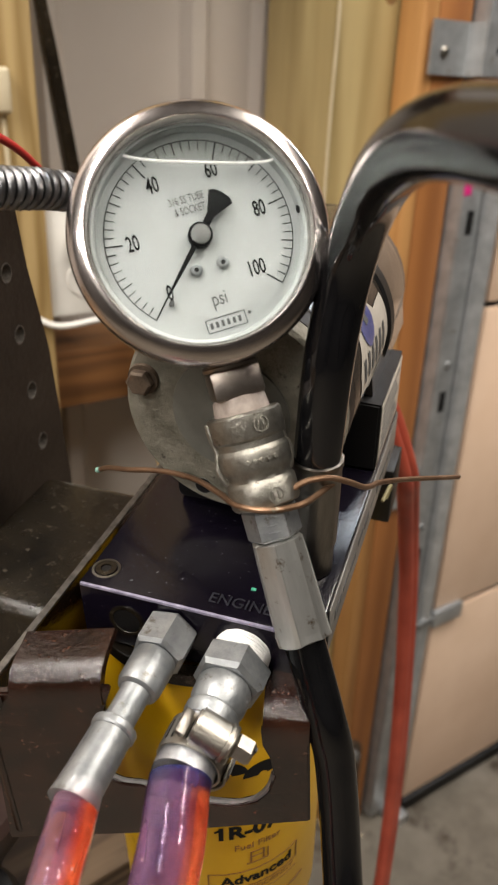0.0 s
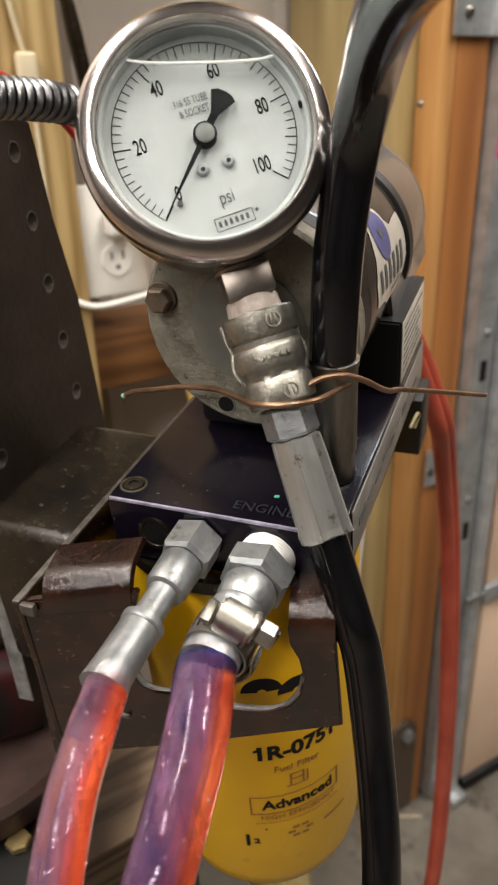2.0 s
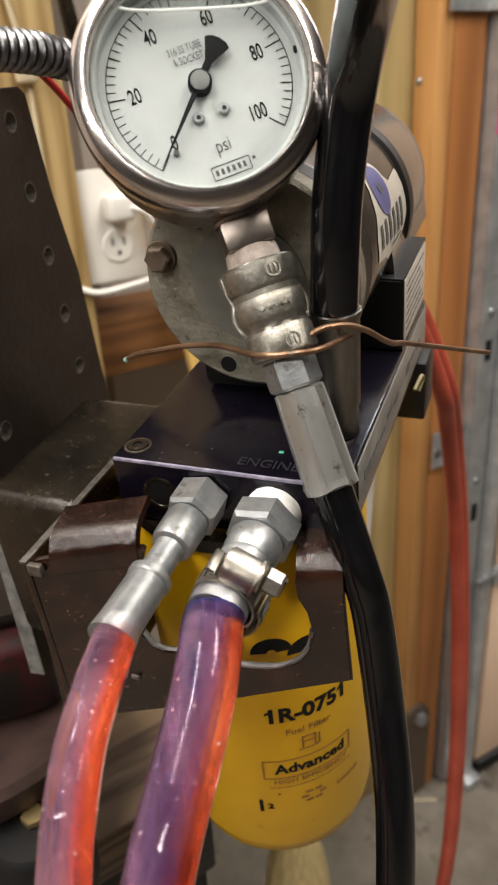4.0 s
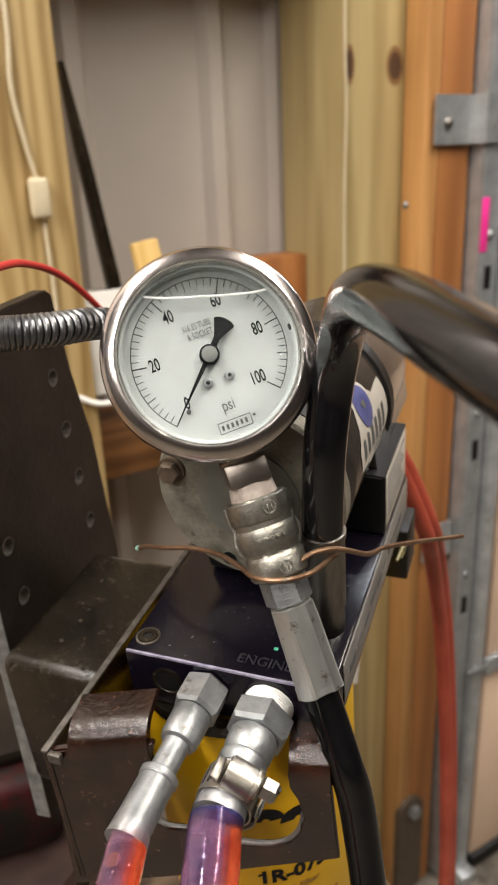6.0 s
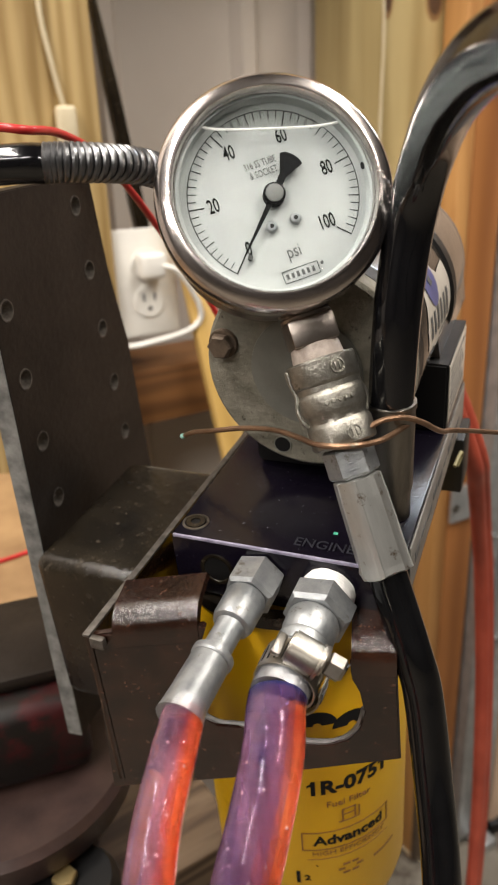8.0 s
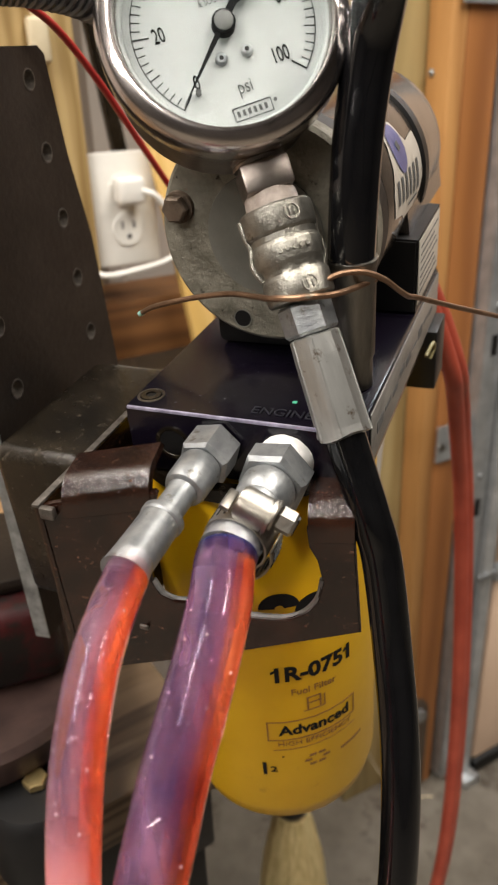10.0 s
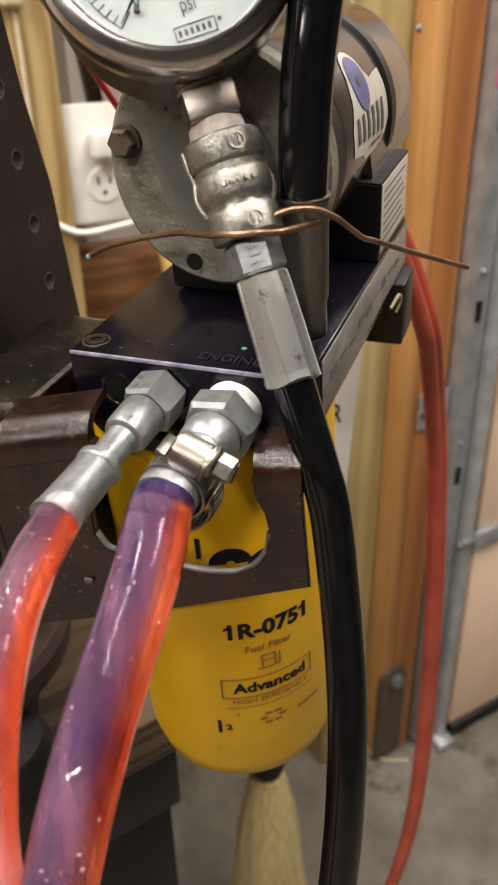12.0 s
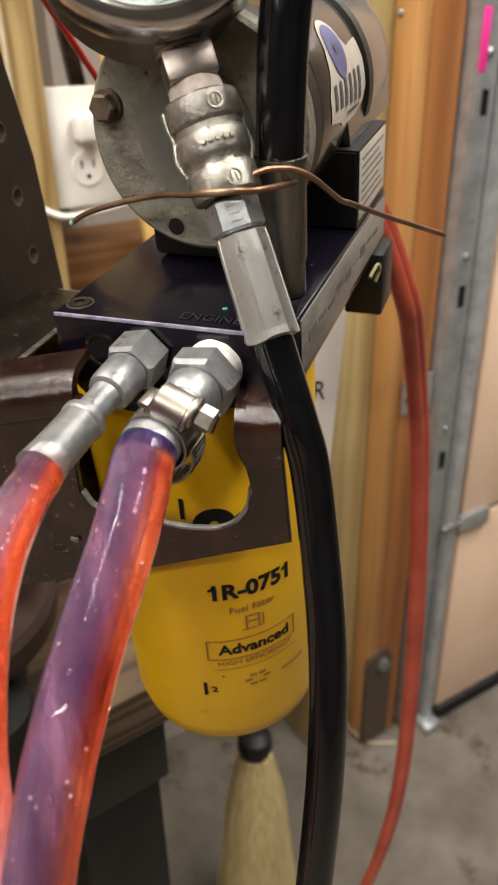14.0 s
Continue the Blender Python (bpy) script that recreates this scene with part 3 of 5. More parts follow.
outlet()
st = part("leaning_stick", box(-0.0145, 0.0145, -0.007, 0.007, -0.75, 0.0, 0.0015), STICK)
st.matrix_world = WALL @ pose(-0.3115, 0.0, Z0 - 0.018, -3, -8.6, 0)
tagged(st, "bare yellow wooden stick leaning by the outlet", "stick")
def leaning_bar():
    """Flat dark bar, narrow at its upper end, leaning on the siding."""
    ends = [(-0.3670, 0.158, 0.0032), (-0.3545, 0.070, 0.0072), (-0.3380, -0.045, 0.0082), (-0.3225, -0.155, 0.0088)]
    bm = bmesh.new()
    rows = [[bm.verts.new((x + dx * h, 0.030 + dy, Z0 + z)) for dx, dy in ((-1, 0), (1, 0.006), (1, 0.020), (-1, 0.014))] for x, z, h in ends]
    for p, q in zip(rows, rows[1:]):
        for i in range(4):
            bm.faces.new((p[i], p[(i + 1) % 4], q[(i + 1) % 4], q[i]))
    bm.faces.new(rows[0])
    bm.faces.new(rows[-1])
    bmesh.ops.bevel(bm, geom=bm.edges[:], offset=0.001, segments=2, affect="EDGES")
    ob = part("leaning_bar", bm, STEP)
    ob.matrix_world = WALL
    tagged(ob, "flat dark steel bar leaning behind the outlet", "bar")


leaning_bar()
timber("cleat", -0.0930, -0.0460, -0.020, 0.020, 0.24, 0.585, GIRT, "brown wooden cleat fixed beside the pine post", "cleat", 0.008)


CREAM = mat("cream_wire", (0.55, 0.46, 0.30), (0.66, 0.57, 0.40), 30, (0.4, 0.5))


def cable_clip():
    ob = thing("cable_box", WALL @ pose(-0.418, 0, Z0 + 0.032), "cream plastic cable box on the pine post", "cable box")
    part("body", box(-0.0095, 0.0095, -0.014, -0.0005, -0.019, 0.019, 0.004, 3), CREAM, ob)
    part("cord", sweep([(0.0, -0.004, 0.018), (-0.006, -0.004, 0.05), (-0.012, -0.004, 0.10), (-0.008, -0.004, 0.16), (-0.012, -0.004, 0.3), (-0.014, -0.004, 0.6)], 0.0024, 10), CREAM, ob)
    part("lower_cord", sweep([(0.002, -0.004, -0.018), (0.003, -0.004, -0.09), (0.002, -0.004, -0.3)], 0.0024, 10), CREAM, ob)


cable_clip()
wp = part("white_wire", sweep([(-0.043, -0.003, Z0 + 0.9), (-0.0455, -0.003, Z0 + 0.25), (-0.043, -0.003, Z0 + 0.12), (-0.045, -0.003, Z0), (-0.044, -0.003, Z0 - 0.3), (-0.044, -0.003, 0.24), (-0.024, -0.008, 0.168), (0.020, -0.02, 0.055), (0.055, -0.045, 0.006), (0.10, -0.075, 0.003)], 0.0016, 8), CREAM)
wp.matrix_world = WALL
tagged(wp, "thin white wire stapled down the post corner", "wire")


# ---- bench and vise ----
def bench():
    m = pose(-0.022, 0.108, 0, 0, 0, 34)
    ob = thing("workbench", m, "worn wooden workbench on dark steel legs", "bench")
    for k in range(6):
        part("plank", box(-1.5, 0.0, 0.004 + 0.14 * k, 0.138 + 0.14 * k, Z0 - 0.424, Z0 - 0.386, 0.004), BENCH, ob, m=None)
    part("frame_rail", box(-1.5, -0.004, 0.012, 0.05, Z0 - 0.484, Z0 - 0.4245, 0.003), DARK, ob, "dark steel angle under the top")
    for x in (-0.05, -1.4):
        part("leg", box(x - 0.02, x + 0.04, 0.016, 0.07, 0.0, Z0 - 0.4845, 0.003), DARK, ob, "dark scuffed steel leg")
    part("low_shelf", box(-1.4, -0.06, 0.08, 0.7, 0.30, 0.33, 0.003), BENCH, ob)


bench()


def vise():
    ob = thing("bench_vise", pose(-0.165, 0.105, Z0 - 0.386, 0, 0, 20), "dark red bench vise bolted to the bench", "vise")
    part("base", lathe([(0.050, 0.0), (0.050, 0.046), (0.074, 0.050), (0.076, 0.054), (0.076, 0.066), (0.072, 0.070)], 56), mat("grimy_casting", (0.025, 0.014, 0.012), (0.06, 0.034, 0.028), 40, (0.3, 0.5), 0.0, 0.2, 400), ob, "grimy dark round swivel base")
    part("body", box(-0.050, 0.052, -0.030, 0.10, 0.0705, 0.122, 0.010, 3), RED_PAINT, ob)
    part("jaw", box(-0.048, 0.040, -0.012, 0.07, 0.1225, 0.132, 0.004), PLATE, ob, "dark steel jaw")
    ear = part("ear", lathe([(0.028, 0.0), (0.028, 0.040), (0.024, 0.046)], 28, pose(0.026, -0.074, 0)), DARK, ob)
    part("ear_bolt", hexagon(0.0115, 0.0462, 0.051, m=pose(0.026, -0.074, 0)), BRASS, ear, "brass-coloured bolt head")


def card_box():
    ob = part("card_box", box(-0.42, -0.128, 0.13, 0.40, 0.0, 0.122, 0.002), CARDBOARD)
    ob.location.z = Z0 - 0.3855
    tagged(ob, "tan cardboard box lying on the bench", "box")
    pen = thing("brush", pose(-0.20, 0.165, Z0 - 0.2590, 0, 0, -8), "small brush with a wooden handle and white tip on the box", "brush")
    part("handle", lathe([(0.003, 0.0), (0.0042, 0.004), (0.0040, 0.055)], 16, pose(0, 0, 0, 0, 90, 0)), STICK, pen)
    part("tip", lathe([(0.0042, 0.0552), (0.0038, 0.066), (0.002, 0.070)], 16, pose(0, 0, 0, 0, 90, 0)), WHITE, pen, "white tip")


card_box()
lead = part("red_cable", sweep([(-0.40, 0.20, 0.0), (-0.26, 0.215, 0.0), (-0.205, 0.235, 0.0), (-0.17, 0.262, 0.0), (-0.13, 0.30, 0.0)], 0.0016, 10, 8), RED_WIRE)
lead.location.z = Z0 - 0.2618
tagged(lead, "thin red cable lying on the cardboard box", "cable")
vise()


def perforated_plate():
    """Thick steel plate with two columns of holes; local x towards the back, local y up."""
    m = Matrix.Translation((-0.10287, 0.05286, Z0)) @ Matrix(((0.2707, 0, 0.9627), (0.9627, 0, -0.2707), (0, 1, 0))).to_4x4()
    outline = [(0.0095, -0.259), (0.129, -0.259), (0.117, -0.158), (0.1035, -0.080), (0.0895, -0.040), (0.0800, 0.0010), (0.0755, 0.0036), (-0.0100, -0.0010)]
    holes = []
    for k in range(5):
        holes.append(circle(0.0645 + 0.0062 * k, -0.0096 - 0.0290 * k, 0.0042, 14))
    for k in range(5):
        holes.append(circle(0.0022 + 0.0055 * k, -0.0430 - 0.0292 * k, 0.0042, 14))
    ob = thing("perforated_plate", m, "tall dark steel plate with rows of holes, standing in the vise", "steel plate")
    part("plate", slab(outline, 0.0075, 0.0005, holes=holes), PLATE, ob)
    for loop in holes:
        cx, cy = sum(p[0] for p in loop) / len(loop), sum(p[1] for p in loop) / len(loop)
        rim = part("hole_rim", ring([(0.0042, -0.0070), (0.0045, 0.0002), (0.0040, 0.0002), (0.0037, -0.0015), (0.0037, -0.0070)], 18), BARE, ob, "worn hole edge")
        rim.matrix_local = pose(cx, cy, 0)
    part("sawn_edge", slab([(0.0088, -0.2588), (0.0094, -0.2588), (-0.0101, -0.0012), (-0.0107, -0.0012)], 0.0077, m=pose(0, 0, 0.0001)), PLATE_EDGE, ob, "bright sawn front edge")


perforated_plate()

# ---- fuel pump assembly: u to the right along the block, v to the back, w up ----
E1, E2, E3 = Vector((0.93358, -0.35837, 0.0)), Vector((0.35570, 0.92662, 0.12187)), Vector((-0.04367, -0.11377, 0.99255))
ASM = Matrix.Translation((-0.0379, -0.0005, Z0 - 0.1112)) @ Matrix((E1, E2, E3)).transposed().to_4x4()


def asm(u, v, w):
    return ASM @ Vector((u / 1000, v / 1000, w / 1000))


def fuel_pump():
    ob = thing("fuel_pump", ASM, "electric fuel pump: violet-black block, grey motor, alloy flange", "fuel pump")
    bm = box(0, 0.080, 0, 0.150, -0.024, 0, 0.0009)
    block = part("block", bm, ANODISED, ob, "violet-black anodised manifold block")
    part("worn_edge", box(0.001, 0.079, -0.0005, 0.0004, -0.0008, 0.0004, 0.0002), mat("violet_worn_edge", (0.12, 0.11, 0.17), (0.50, 0.46, 0.60), 160, (0.4, 0.6), 0.2), block, "bright worn front edge")
    for u, v in ((0.0058, 0.0085), (0.074, 0.0085)):
        cb = part("counterbore", ring([(0.0048, -0.003), (0.0048, 0.0003), (0.0040, 0.0004), (0.0036, -0.0005), (0.0036, -0.003)], 28), DULL, block, "scraped counterbore")
        cb.matrix_local = pose(u, v, 0)
        sb = part("socket_bolt", ring([(0.0035, 0.0), (0.0035, 0.0006), (0.0018, 0.0007), (0.0018, 0.0)], 24), STEP, block)
        sb.matrix_local = pose(u, v, 0)
        part("socket", lathe([(0.0018, 0.0001), (0.0018, 0.0002)], 6, pose(u, v, 0)), DARK, block)
    pr = part("port", ring([(0.0062, 0), (0.0062, 0.0006), (0.0050, 0.0006), (0.0046, 0)], 28), STEP, block, "empty threaded port")
    pr.matrix_local = pose(0.0165, 0, -0.012, 90, 0, 0)
    part("port_hole", lathe([(0.0047, 0.0), (0.0047, 0.0004)], 24, pose(0.0165, 0, -0.012, 90, 0, 0)), DARK, block)
    part("lettering", moved(text_mesh("ENGINE", 0.0062, 0.95, 0.00015), pose(0.0535, 0.0065, 0.0003)), mat("engraved_grey", (0.014, 0.014, 0.020), (0.045, 0.045, 0.058), 400, (0.4, 0.6), 0.4), block, "engraved word ENGINE")
    part("paint_fleck", box(0.0545, 0.0562, 0.0135, 0.0148, 0.0001, 0.0006, 0.0002), mat("green_fleck", (0.05, 0.35, 0.22), (0.10, 0.5, 0.32), 300, (0.4, 0.5)), block, "tiny green paint fleck")
    foil = part("foil_label", box(0.0801, 0.0806, 0.014, 0.148, -0.0195, -0.0012, 0.0001), FOIL, block, "smudged silver label with grey print")
    for k in range(9):
        part("print_bar", box(0.08065, 0.0808, 0.022 + 0.0125 * k, 0.031 + 0.0125 * k, -0.0125 + 0.0015 * (k % 2), -0.0085 - 0.001 * (k % 3)), GREY_INK, foil)
    cu, cw = 0.0378, 0.0457
    turn = pose(cu, 0.043, cw, -90, 0, 0)             # local z along v, away from the viewer
    flange = part("flange", lathe([(0.0362, 0.0), (0.0375, 0.0013), (0.0375, 0.0085), (0.0365, 0.0095)], 72, turn), FLANGE, ob, "pitted cast alloy end flange")
    part("boss", lathe([(0.0201, -0.0006), (0.0203, 0.0)], 56, turn), BOSS, flange, "smooth round machined face")
    for a in (251.0, 73.0, 343.0):
        x, z = cu + 0.0317 * math.cos(radians(a)), cw + 0.0317 * math.sin(radians(a))
        part("bolt_hole", lathe([(0.0030, -0.0001), (0.0030, -0.00035)], 24, pose(x, 0.043, z, -90, 0, 0)), DARK, flange)
        rim = part("hole_rim", ring([(0.0034, 0.0), (0.0034, -0.0005), (0.0030, -0.0004), (0.0030, 0.0)], 24), BOSS, flange)
        rim.matrix_local = pose(x, 0.043, z, -90, 0, 0)
    bx, bz = cu - 0.0300, cw + 0.0088
    bolt = part("flange_bolt", hexagon(0.0080, -0.0055, -0.0017, m=pose(bx, 0.043, bz, -90, 0, 0)), RUST, flange, "rusty hex bolt head")
    part("washer", lathe([(0.0053, -0.0016), (0.0055, -0.0002)], 28, pose(bx, 0.043, bz, -90, 0, 0)), RUST, bolt)
    motor = part("motor", lathe([(0.034, 0.0097), (0.0352, 0.011), (0.0352, 0.0178), (0.0366, 0.019), (0.0370, 0.021), (0.0370, 0.125), (0.0362, 0.1315), (0.030, 0.136), (0.012, 0.1375)], 72, turn), MOTOR, ob, "grey-brown painted motor can")
    part("front_band", ring([(0.0354, 0.0098), (0.0371, 0.0100), (0.0373, 0.0178), (0.0354, 0.0180)], 72), DARK, motor).matrix_local = turn
    part("strap", ring([(0.0371, 0.0835), (0.0385, 0.084), (0.0385, 0.0915), (0.0371, 0.092)], 72), DARK, motor, "black band round the motor").matrix_local = turn

    def on_can(outline, lift, material, parent, name, label=""):
        """An outline in (arc length, length along the can) laid on the motor's side."""
        bm = slab(outline, 0)
        bmesh.ops.triangulate(bm, faces=bm.faces[:])
        for _ in range(3):
            bmesh.ops.subdivide_edges(bm, edges=bm.edges[:], cuts=1, use_grid_fill=True)
        for v in bm.verts:
            a = (v.co.x + 0.007) / 0.037
            r = 0.037 + lift
            v.co = Vector((cu + r * math.cos(a), 0.043 + v.co.y, cw + r * math.sin(a)))
        return part(name, bm, material, parent, label)

    def oval(x, y, rx, ry, q0, q1, n):
        """Points of an oval from angle q0 to q1, in degrees."""
        return [(x + rx * math.cos(radians(q0 + (q1 - q0) * k / n)), y + ry * math.sin(radians(q0 + (q1 - q0) * k / n))) for k in range(n + 1)]

    block = [(0.0105, 0.0650), (0.0112, 0.0700), (0.0118, 0.0795), (0.0040, 0.0815), (-0.0060, 0.0815), (-0.0102, 0.0770), (-0.0135, 0.0650), (-0.0137, 0.0470), (-0.0114, 0.0430), (-0.0095, 0.0300), (-0.0015, 0.0295), (0.0060, 0.0355), (0.0105, 0.0375)]
    st = on_can(oval(0.0105, 0.0505, 0.0118, 0.0112, -75, 75, 14) + block, 0.0003, STICKER, motor, "sticker", "white sticker with a blue oval and dark marks")
    on_can(oval(0.0110, 0.0505, 0.0092, 0.0088, 0, 345, 23), 0.0006, STICKER_BLUE, st, "oval", "faded blue oval")
    on_can([(0.0095, 0.0490), (0.0125, 0.0480), (0.0132, 0.0520), (0.0100, 0.0530)], 0.0008, GREY_INK, st, "spot")
    for k in range(6):
        y0 = 0.0345 + 0.0070 * k
        on_can([(-0.0065 - 0.0004 * k, y0), (0.0015 + 0.0002 * k, y0 + 0.001), (0.0015 + 0.0002 * k, y0 + 0.0040), (-0.0065 - 0.0004 * k, y0 + 0.0035)], 0.0006, GREY_INK, st, "mark")
    on_can([(-0.0105, 0.052), (-0.0095, 0.052), (-0.0095, 0.070), (-0.0105, 0.070)], 0.0006, GREY_INK, st, "mark")
    saddle = [(0.010, 0.0005), (0.0795, 0.0005), (0.0795, 0.0295), (0.0735, 0.0298), (0.0655, 0.0298), (0.060, 0.020), (0.016, 0.020), (0.010, 0.030)]
    hull = [(cu + 0.0364 * math.cos(a), cw + 0.0364 * math.sin(a)) for a in [radians(-8 + 9.8 * k) for k in range(21)]] + [(0.000, 0.0300), (0.0752, 0.0300)]
    part("end_housing", slab(hull, 0.080, 0.0012, pose(0, 0.0990, 0, 90, 0, 0)), MOTOR, motor, "grey end housing with straight sides")
    cradle = part("cradle", slab(saddle, 0.054, 0.0008, pose(0, 0.094, 0, 90, 0, 0)), DARK, ob, "black motor cradle")
    lab = part("paper_label", box(0.0797, 0.0801, 0.0955, 0.144, 0.0035, 0.0288, 0.0001), STICKER, cradle, "white label with lines of fine print")
    for k in range(7):
        part("print_line", box(0.08015, 0.0803, 0.099, 0.139 - 0.004 * (k % 3), 0.0072 + 0.003 * k, 0.0078 + 0.003 * k), GREY_INK, lab)
    part("connector", box(0.066, 0.0835, 0.134, 0.158, -0.054, -0.0245, 0.001), DARK, ob, "black plug housing under the block")
    part("yellow_lead", sweep([(0.0820, 0.112, -0.0262), (0.0835, 0.120, -0.0235), (0.0835, 0.126, -0.0280), (0.082, 0.124, -0.0330)], 0.0008, 10), mat("pale_yellow_lead", (0.24, 0.21, 0.10), (0.34, 0.30, 0.15), 40, (0.4, 0.5)), ob)
    part("pump_neck", box(0.012, 0.064, 0.0528, 0.075, 0.0005, 0.03, 0.003), DARK, ob)


fuel_pump()


def fuel_filter():
    """Spin-on can under the block, with its print wrapped round it."""
    r = 0.0455
    ob = thing("fuel_filter", ASM @ pose(0.030, 0.041, -0.0245), "yellow spin-on fuel filter with black print, screwed under the block", "fuel filter")
    can = part("can", lathe([(0.010, -0.1985), (0.030, -0.1975), (0.039, -0.1935), (0.0435, -0.187), (r, -0.177), (r, -0.012), (r - 0.0015, -0.008), (r - 0.004, -0.006)], 96), YELLOW, ob)
    part("seam_ring", ring([(r - 0.0035, -0.0065), (r + 0.0008, -0.006), (r + 0.0008, -0.001), (r - 0.0035, -0.0006)], 96), STEP, ob)

    def wrap(bm, degrees, w):
        for v in bm.verts:
            a = radians(degrees - 90) + v.co.x / r
            rr = r + 0.0003 + v.co.z
            v.co = Vector((rr * math.cos(a), rr * math.sin(a), w + 0.0245 + v.co.y))
        return bm

    def words(s, size, squeeze, degrees, w, material=INK, name="lettering", bold=0.0):
        part(name, wrap(text_mesh(s, size, squeeze, 0.00008, bold=bold), degrees, w), material, can, "printed " + s)

    words("1R-0751", 0.0110, 0.98, 42, -0.115, bold=0.036)
    code = text_mesh("1R-0751", 0.0110, 0.98, 0.0, bold=0.036)
    ends = [v.co.x for v in code.verts]
    code.free()
    for x in (min(ends), max(ends) - 0.0021):
        flag = bmesh.new()
        flag.faces.new([flag.verts.new((x + dx, dy, 0.0001)) for dx, dy in ((0.0006, 0.0039), (-0.0016, 0.0026), (-0.0016, 0.0012), (0.0006, 0.0022))])
        part("lettering", wrap(flag, 42, -0.115), INK, can)
    brown = mat("brown_print", (0.16, 0.07, 0.02), (0.24, 0.11, 0.03), 80, (0.4, 0.5))
    words("Fuel Filter", 0.0052, 0.95, 41, -0.1255, brown)
    words("Advanced", 0.0082, 1.0, 41.5, -0.1485, bold=0.028)
    words("HIGH EFFICIENCY", 0.0038, 1.15, 41.5, -0.1568, brown)

    def bar(x0, x1, w0, w1, degrees, material=brown, name="print_bar"):
        bm = box(x0, x1, w0, w1, 0, 0.00015)
        bmesh.ops.subdivide_edges(bm, edges=bm.edges[:], cuts=5, use_grid_fill=True)
        part(name, wrap(bm, degrees, 0), material, can)

    for x0, x1, w0, w1 in ((-0.021, 0.020, -0.1430, -0.1424), (-0.021, 0.020, -0.1543, -0.1537), (-0.021, -0.0204, -0.1542, -0.1425), (0.0194, 0.020, -0.1542, -0.1425), (-0.019, 0.020, -0.1606, -0.1602)):
        bar(x0, x1, w0, w1, 41)
    for x0, x1, w0, w1 in ((-0.0035, -0.0028, -0.1372, -0.1300), (0.0020, 0.0027, -0.1372, -0.1300), (-0.0035, 0.0027, -0.1306, -0.1300), (-0.0035, 0.0027, -0.1338, -0.1332), (-0.0050, 0.0042, -0.1380, -0.1374), (0.0040, 0.0046, -0.1376, -0.1310)):
        bar(x0, x1, w0, w1, 41)
    for k in range(6):
        a = k * math.pi / 3
        x, w = 0.0042 * math.cos(a), -0.1700 + 0.0034 * math.sin(a)
        bar(x - 0.0016, x + 0.0016, w - 0.0007, w + 0.0007, 41)
    bar(0.007, 0.020, -0.1725, -0.1710, 47)
    bar(-0.0008, 0.0008, -0.1770, -0.1688, 11.5, INK)
    words("2", 0.0050, 1.2, 16.5, -0.1735, bold=0.02)
    bar(-0.0005, 0.0005, -0.1652, -0.1645, 22, INK)
    # large black emblem half hidden behind the bracket, as plain shapes
    for d, base in ((26, -0.079), (43, -0.082)):
        bm = bmesh.new()
        n = 18
        rows = []
        for k in range(n + 1):
            a = math.pi * k / n
            rows.append([bm.verts.new((rr * math.cos(a), rr * 0.95 * math.sin(a), 0.0001)) for rr in (0.0017, 0.0078)])
        for p, q in zip(rows, rows[1:]):
            bm.faces.new((p[0], p[1], q[1], q[0]))
        part("emblem", wrap(bm, d, base), INK, can, "black rounded emblem shape")
    for x0, x1, w0, w1, d in ((-0.0008, 0.0008, -0.076, -0.0665, 12), (0.002, 0.014, -0.052, -0.046, 50)):
        bar(x0, x1, w0, w1, d, INK, "emblem")


fuel_filter()


